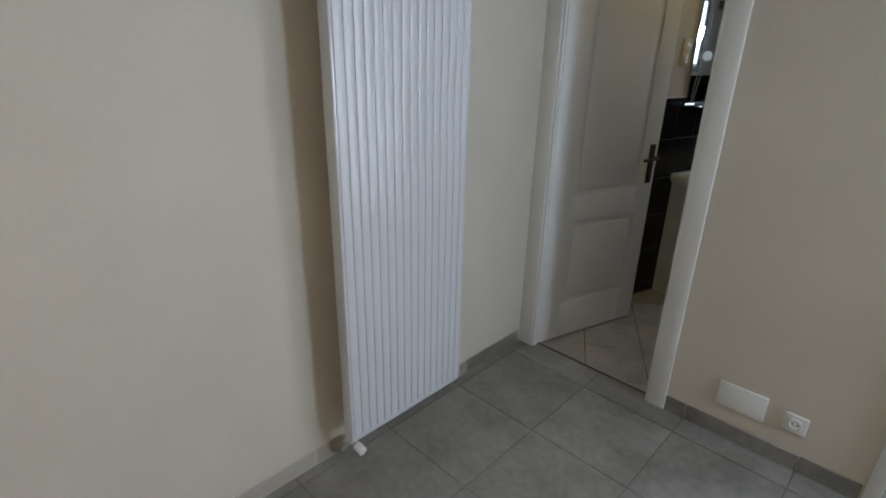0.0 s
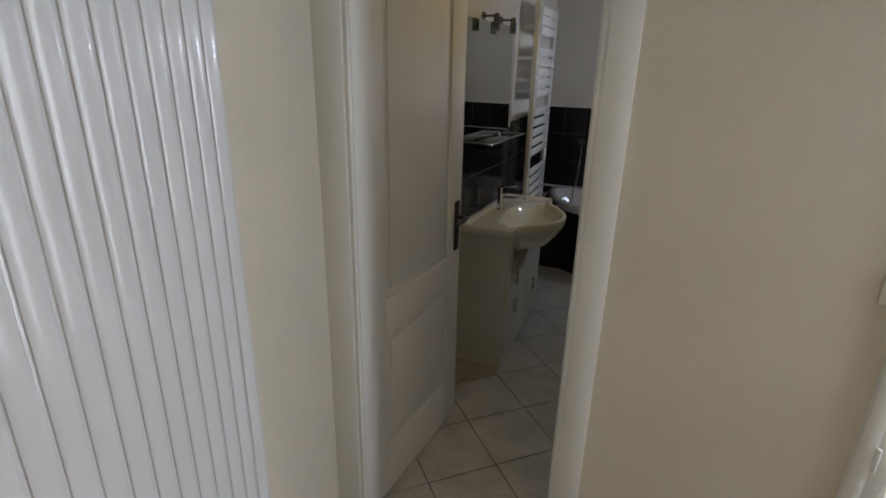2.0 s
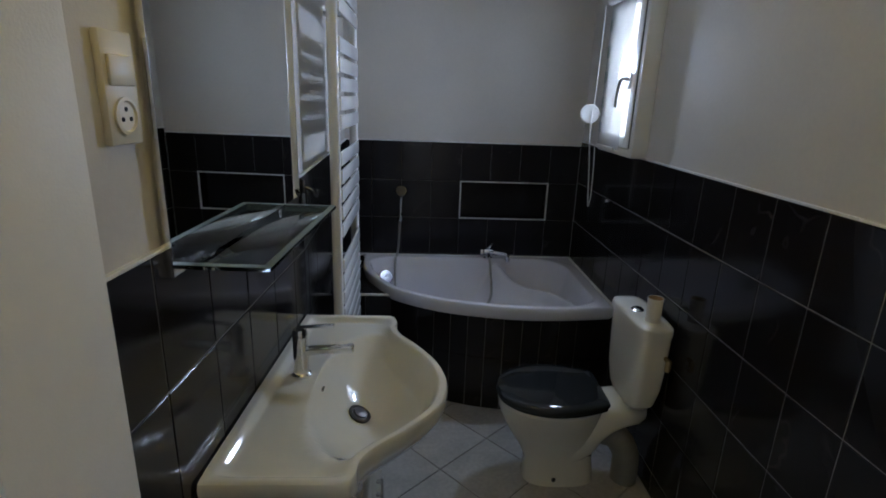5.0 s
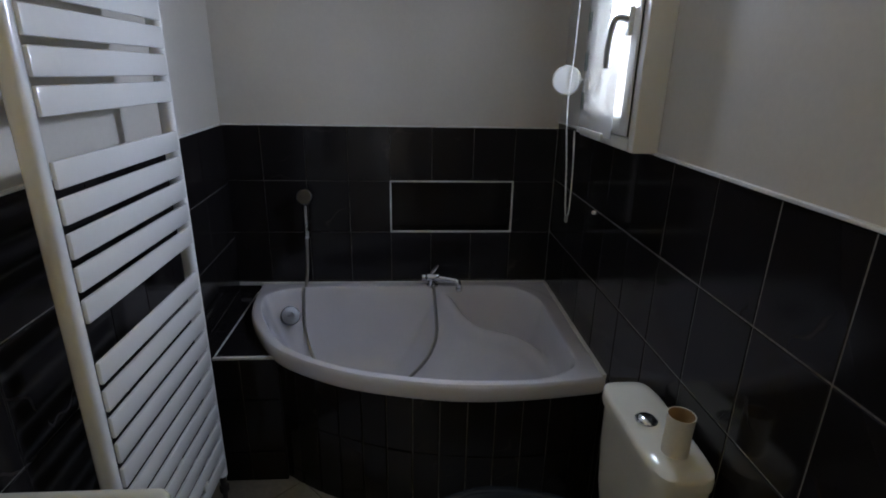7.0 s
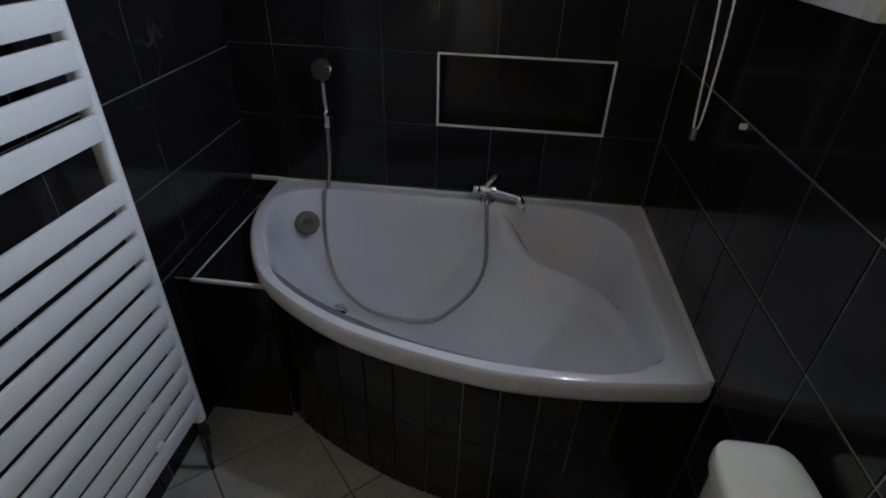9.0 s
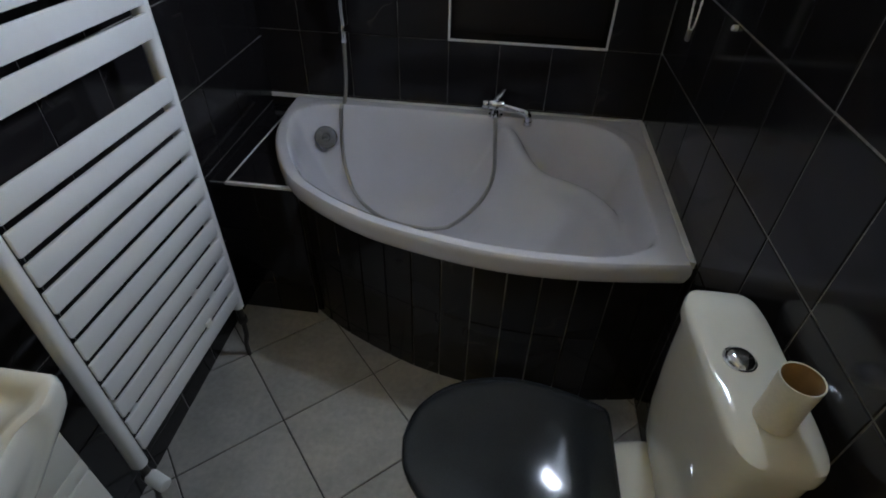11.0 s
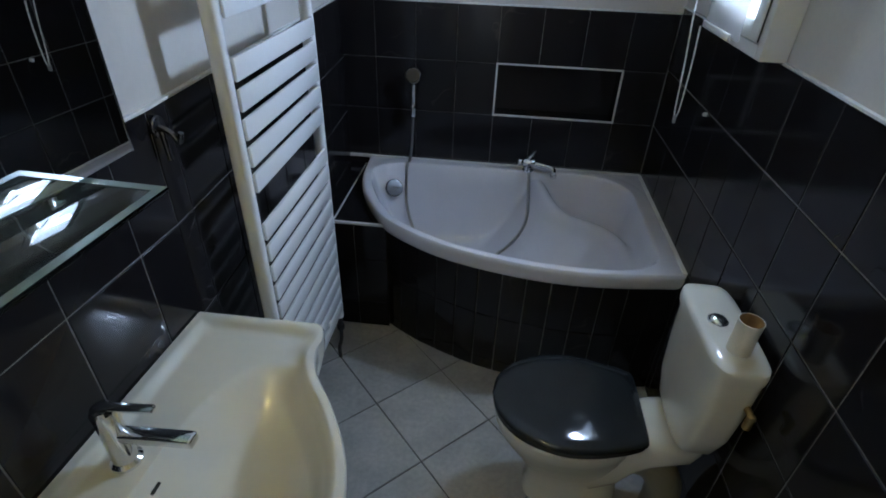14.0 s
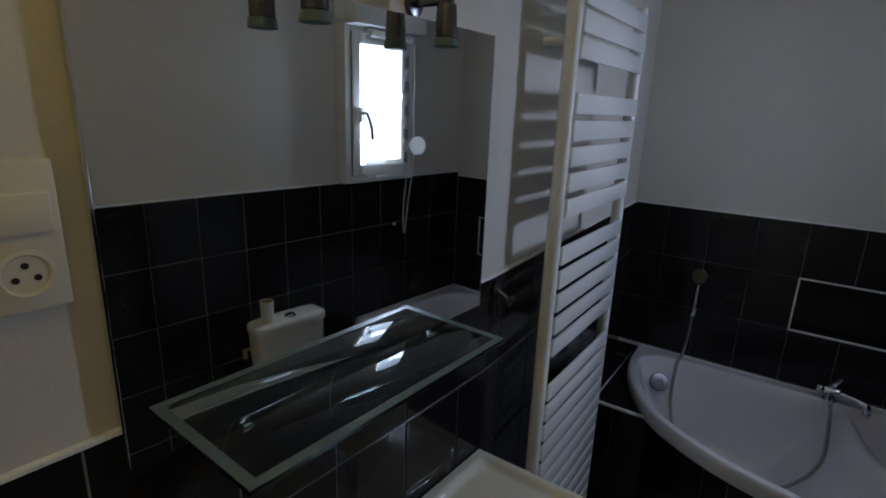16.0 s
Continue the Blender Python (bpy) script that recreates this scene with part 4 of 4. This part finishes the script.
part("waste", moved(lathe([(0.033, -0.008), (0.033, 0.004), (0.027, 0.0065), (0.025, 0.0045), (0.021, 0.0045), (0.018, 0.008), (0.004, 0.0095)], 32),
     Matrix.Translation(Vector((WX, WY, w_z[0])) + 0.004 * w_up) @ w_up.to_track_quat("Z", "Y").to_matrix().to_4x4()), DARK_METAL, basin, "dark metal basin waste")
part("overflow_slot", moved(box(-0.004, 0.004, -0.012, 0.012, -0.001, 0.001, 0.0008, 1), pose(-1.132, 3.47, basin_height(-1.132, 3.47, 0.2) + 0.001, 0, 18, 0)), BLACK_HOLE, basin, "dark overflow slot")

tap = thing("basin_mixer", pose(-1.195, 3.50, BZ - 0.016), "chrome single-lever basin tap", "tap")
part("body", lathe([(0.027, 0), (0.027, 0.006), (0.021, 0.012), (0.02, 0.10), (0.021, 0.13), (0.017, 0.14)], 28), CHROME, tap)
part("spout", moved(box(0, 0.135, -0.013, 0.013, -0.01, 0.01, 0.005, 3), pose(0.012, 0, 0.075, 0, -4, 0)), CHROME, tap)
part("lever", moved(box(-0.008, 0.095, -0.008, 0.008, 0, 0.008, 0.003, 2), pose(0, 0, 0.14, 0, -5, 0)), CHROME, tap, "slim chrome lever")

vanity = thing("vanity_cabinet", pose(0, 0, 0), "cream washbasin cabinet with two doors", "cabinet")
VX, VN, VF, VT = -1.0, 3.079, 3.862, 0.797
part("side_panel", box(-1.298, VX - 0.02, VN, VN + 0.018, 0.0, VT, 0.001, 1), CABINET, vanity)
part("side_panel", box(-1.255, VX - 0.02, VF - 0.018, VF, 0.0, VT, 0.001, 1), CABINET, vanity)
part("bottom_panel", box(-1.235, VX - 0.022, VN + 0.018, VF - 0.018, 0.08, 0.098), CABINET, vanity)
part("plinth", box(-1.05, -1.035, VN + 0.018, VF - 0.018, 0, 0.079), CABINET, vanity)
part("back_panel", box(-1.235, -1.23, VN + 0.018, VF - 0.018, 0.098, VT), CABINET, vanity)
part("fascia", join(box(VX - 0.018, VX, VN, VF, 0.615, 0.645, 0.002), box(VX - 0.018, VX, VN, VN + 0.05, 0.646, VT, 0.002), box(VX - 0.018, VX, VF - 0.09, VF, 0.646, VT, 0.002)), CABINET, vanity)
MIDY = (VN + VF) / 2
for y0, y1, hy in ((VN, MIDY - 0.0015, VN + 0.09), (MIDY + 0.0015, VF, MIDY + 0.165)):
    d = part("cabinet_door", box(VX - 0.018, VX, y0, y1, 0.085, 0.611, 0.002), CABINET, vanity)
    for z in ((0.37, 0.545) if y0 == VN else (0.325,)):
        part("handle", join(box(VX, VX + 0.022, hy - 0.008, hy + 0.008, z - 0.03, z - 0.022, 0.002, 1), box(VX, VX + 0.022, hy - 0.008, hy + 0.008, z + 0.022, z + 0.03, 0.002, 1),
                             box(VX + 0.014, VX + 0.024, hy - 0.009, hy + 0.009, z - 0.045, z + 0.045, 0.003)), BRUSHED, d, "grey metal handle")

# ---- toilet ----
wc = thing("toilet", pose(0, 4.102, 0), "ivory ceramic toilet with a charcoal lid", "toilet")


def pan():
    loops = []
    for cx, rx, ry, z, pw in ((-0.245, 0.155, 0.095, 0.0, 3.0), (-0.245, 0.152, 0.09, 0.05, 2.8), (-0.25, 0.15, 0.085, 0.11, 2.5), (-0.265, 0.165, 0.098, 0.17, 2.3), (-0.285, 0.19, 0.125, 0.24, 2.2),
                              (-0.30, 0.21, 0.155, 0.31, 2.2), (-0.305, 0.22, 0.175, 0.36, 2.2), (-0.305, 0.222, 0.178, 0.385, 2.2), (-0.305, 0.215, 0.17, 0.395, 2.2)):
        loops.append(oval(cx, 0, z, rx, ry, pw, 48))
    trap = []
    for x, cz, ry, rz in ((-0.30, 0.21, 0.085, 0.15), (-0.2, 0.225, 0.095, 0.155), (-0.13, 0.255, 0.10, 0.13), (-0.095, 0.29, 0.10, 0.10), (-0.055, 0.32, 0.106, 0.072), (-0.01, 0.337, 0.11, 0.056), (0.05, 0.345, 0.105, 0.048), (0.085, 0.348, 0.08, 0.04)):
        trap.append([(x, b, c) for b, c, _ in oval(0, cz, 0, ry, rz, 3.2, 40)])
    return join(rings(loops), rings(trap))


LID_HALF = spline([(-0.538, 0.0, 0), (-0.52, 0.075, 0), (-0.455, 0.145, 0), (-0.35, 0.184, 0), (-0.25, 0.182, 0), (-0.16, 0.16, 0), (-0.105, 0.138, 0), (-0.092, 0.12, 0), (-0.09, 0.06, 0)], 6)
LID = [(p.x, p.y) for p in LID_HALF] + [(-0.09, 0.0)] + [(p.x, -p.y) for p in LID_HALF[:0:-1]]
part("pan", pan(), CERAMIC, wc)
part("seat", rings([[(-0.305 + f * (x + 0.305), f * y, z) for x, y in LID] for z, f in ((0.396, 0.95), (0.398, 0.975), (0.408, 0.975), (0.411, 0.955))]), SEAT_BLACK, wc)


def lid_loop(z, f):
    return [(-0.31 + f * (x + 0.31), f * y, z) for x, y in LID]


part("lid", rings([lid_loop(z, f) for z, f in ((0.4125, 0.965), (0.414, 0.995), (0.424, 1.0), (0.432, 0.985), (0.437, 0.95), (0.4405, 0.8), (0.442, 0.5), (0.4425, 0.15))]), SEAT_BLACK, wc, "glossy charcoal toilet lid")


def rounded(cx, z, rx, ry, pw=5.0):
    return oval(cx, 0, z, rx, ry, pw, 56)


part("cistern", rings([rounded(0.038, z, rx * 0.92, ry, pw) for z, rx, ry, pw in ((0.393, 0.045, 0.10, 4), (0.397, 0.055, 0.115, 4), (0.42, 0.062, 0.135, 4.5), (0.50, 0.068, 0.157, 5), (0.62, 0.071, 0.169, 5), (0.738, 0.072, 0.174, 5))]), CERAMIC, wc)
part("cistern_lid", rings([rounded(0.035, z, rx * 0.9, ry, pw) for z, rx, ry, pw in ((0.739, 0.074, 0.176, 5), (0.741, 0.078, 0.180, 5), (0.762, 0.078, 0.181, 5), (0.772, 0.076, 0.178, 5), (0.778, 0.07, 0.17, 4.5), (0.781, 0.05, 0.14, 4), (0.782, 0.02, 0.05, 3))]), CERAMIC, wc)
part("flush_button", moved(lathe([(0.026, 0), (0.026, 0.003), (0.0235, 0.004), (0.022, 0.008), (0.017, 0.0115), (0.009, 0.0135), (0.002, 0.014)], 32), pose(0.02, 0.006, 0.781)), CHROME, wc, "chrome flush button")
part("inlet_valve", join(rod((0.075, -0.165, 0.655), (0.075, -0.205, 0.655), 0.009, 14, 0.002), rod((0.075, -0.195, 0.66), (0.075, -0.195, 0.615), 0.011, 14, 0.003)), BRASS, wc, "brass water valve")
part("waste_pipe", join(tube(spline([(-0.08, -0.01, 0.235), (-0.01, -0.03, 0.21), (0.035, -0.04, 0.14), (0.045, -0.04, 0.06), (0.045, -0.04, 0.0)], 8), 0.056, 24), rod((-0.1, -0.005, 0.24), (-0.035, -0.022, 0.224), 0.06, 24, 0.006)), RUBBER, wc, "grey plastic waste pipe")
for x, y, z in ((-0.28, -0.093, 0.035), (-0.13, -0.063, 0.14)):
    part("floor_screw", rod((x, y + 0.01, z), (x, y - 0.004, z), 0.009, 14, 0.002), BLACK_HOLE, wc)
roll = thing("cardboard_tube", pose(0.036, 4.003, 0.7815), "empty pale cardboard roll standing on the cistern", "cardboard tube")
part("outer", rings([oval(0, 0, z, r, r, 2, 32) for r, z in ((0.028, 0), (0.028, 0.002), (0.0275, 0.05), (0.029, 0.094), (0.028, 0.0945), (0.0268, 0.0935))], True, False), CARD_WHITE, roll)
part("inner", rings([oval(0, 0, z, r, r, 2, 32) for r, z in ((0.0268, 0.0933), (0.0262, 0.05), (0.0262, 0.004))], False, True), CARD_BROWN, roll, "brown cardboard inside")

# ---- tiles of the walls and floors ----
ROW0 = TOP - 6 * TV
RIGHTM = Matrix(((0, 0, -1, 0.12), (1, 0, 0, 0), (0, 1, 0, 0), (0, 0, 0, 1)))
tile_grid("tile", (2.2, 5.398, 0.0, TOP_R), 3.776 - 9 * 0.195, TOP_R - 6 * 0.249, 0.195, 0.249, 0.004, 0.008, BLACK_TILE, right, RIGHTM)
BACKM = Matrix(((1, 0, 0, 0), (0, 0, -1, 5.4), (0, 1, 0, 0), (0, 0, 0, 1)))
tile_grid("tile", (-1.325, 0.119, 0.0, TOP), -0.066 - 9 * TU, ROW0, TU, TV, 0.0018, 0.008, BLACK_TILE, back, BACKM, holes=((-0.618, -0.066, 0.84, 1.09),))
LEFTM = Matrix(((0, 0, 1, 0), (-1, 0, 0, 0), (0, 1, 0, 0), (0, 0, 0, 1)))
tile_grid("tile", (-1.502, -0.0015, 0.0, TOP), -0.066 - 8 * 0.19, TOP - 6 * 0.25, 0.19, 0.25, 0.003, 0.008, BLACK_TILE, left, LEFTM)
tile_grid("tile", (0.0015, 1.85, 0.0, TOP), -0.066 - 0.19, TOP - 6 * 0.25, 0.19, 0.25, 0.003, 0.008, BLACK_TILE, left, LEFT.inverted() @ WASH @ LEFTM)

FT = 0.3165
a = radians(-47)
e1, e2 = (math.cos(a), math.sin(a)), (-math.sin(a), math.cos(a))
fx, fy = -0.974, 4.35
threshold = ROOM @ Vector((0, 0.064, 0))
tn = (-math.sin(radians(12)), math.cos(radians(12)))
inv = (ROOM @ pose(0, 0.062, 0)).inverted()
for i in range(-10, 14):
    for j in range(-12, 8):
        g = 0.0022
        quad = []
        for p, q in ((i + g / FT, j + g / FT), (i + 1 - g / FT, j + g / FT), (i + 1 - g / FT, j + 1 - g / FT), (i + g / FT, j + 1 - g / FT)):
            quad.append((fx + FT * (p * e1[0] + q * e2[0]), fy + FT * (p * e1[1] + q * e2[1])))
        poly = clip(quad, 1, 0, 0.118)
        poly = clip(poly, -1, 0, 1.36) if poly else poly
        poly = clip(poly, 0, 1, 4.9) if poly else poly
        poly = clip(poly, -tn[0], -tn[1], -(tn[0] * threshold.x + tn[1] * threshold.y)) if poly else poly
        if len(poly) > 2 and abs(area(poly)) > 0.0004:
            tile_object("floor_tile", poly, 0.008, FLOOR_TILE, floor_b, inv)
tile_grid("floor_tile", (-0.775, 2.62, -4.1, 0.05), -0.277 - 2 * 0.45, -0.12 - 10 * 0.45, 0.45, 0.45, 0.004, 0.008, ROOM_TILE, room_floor, Matrix.Identity(4))
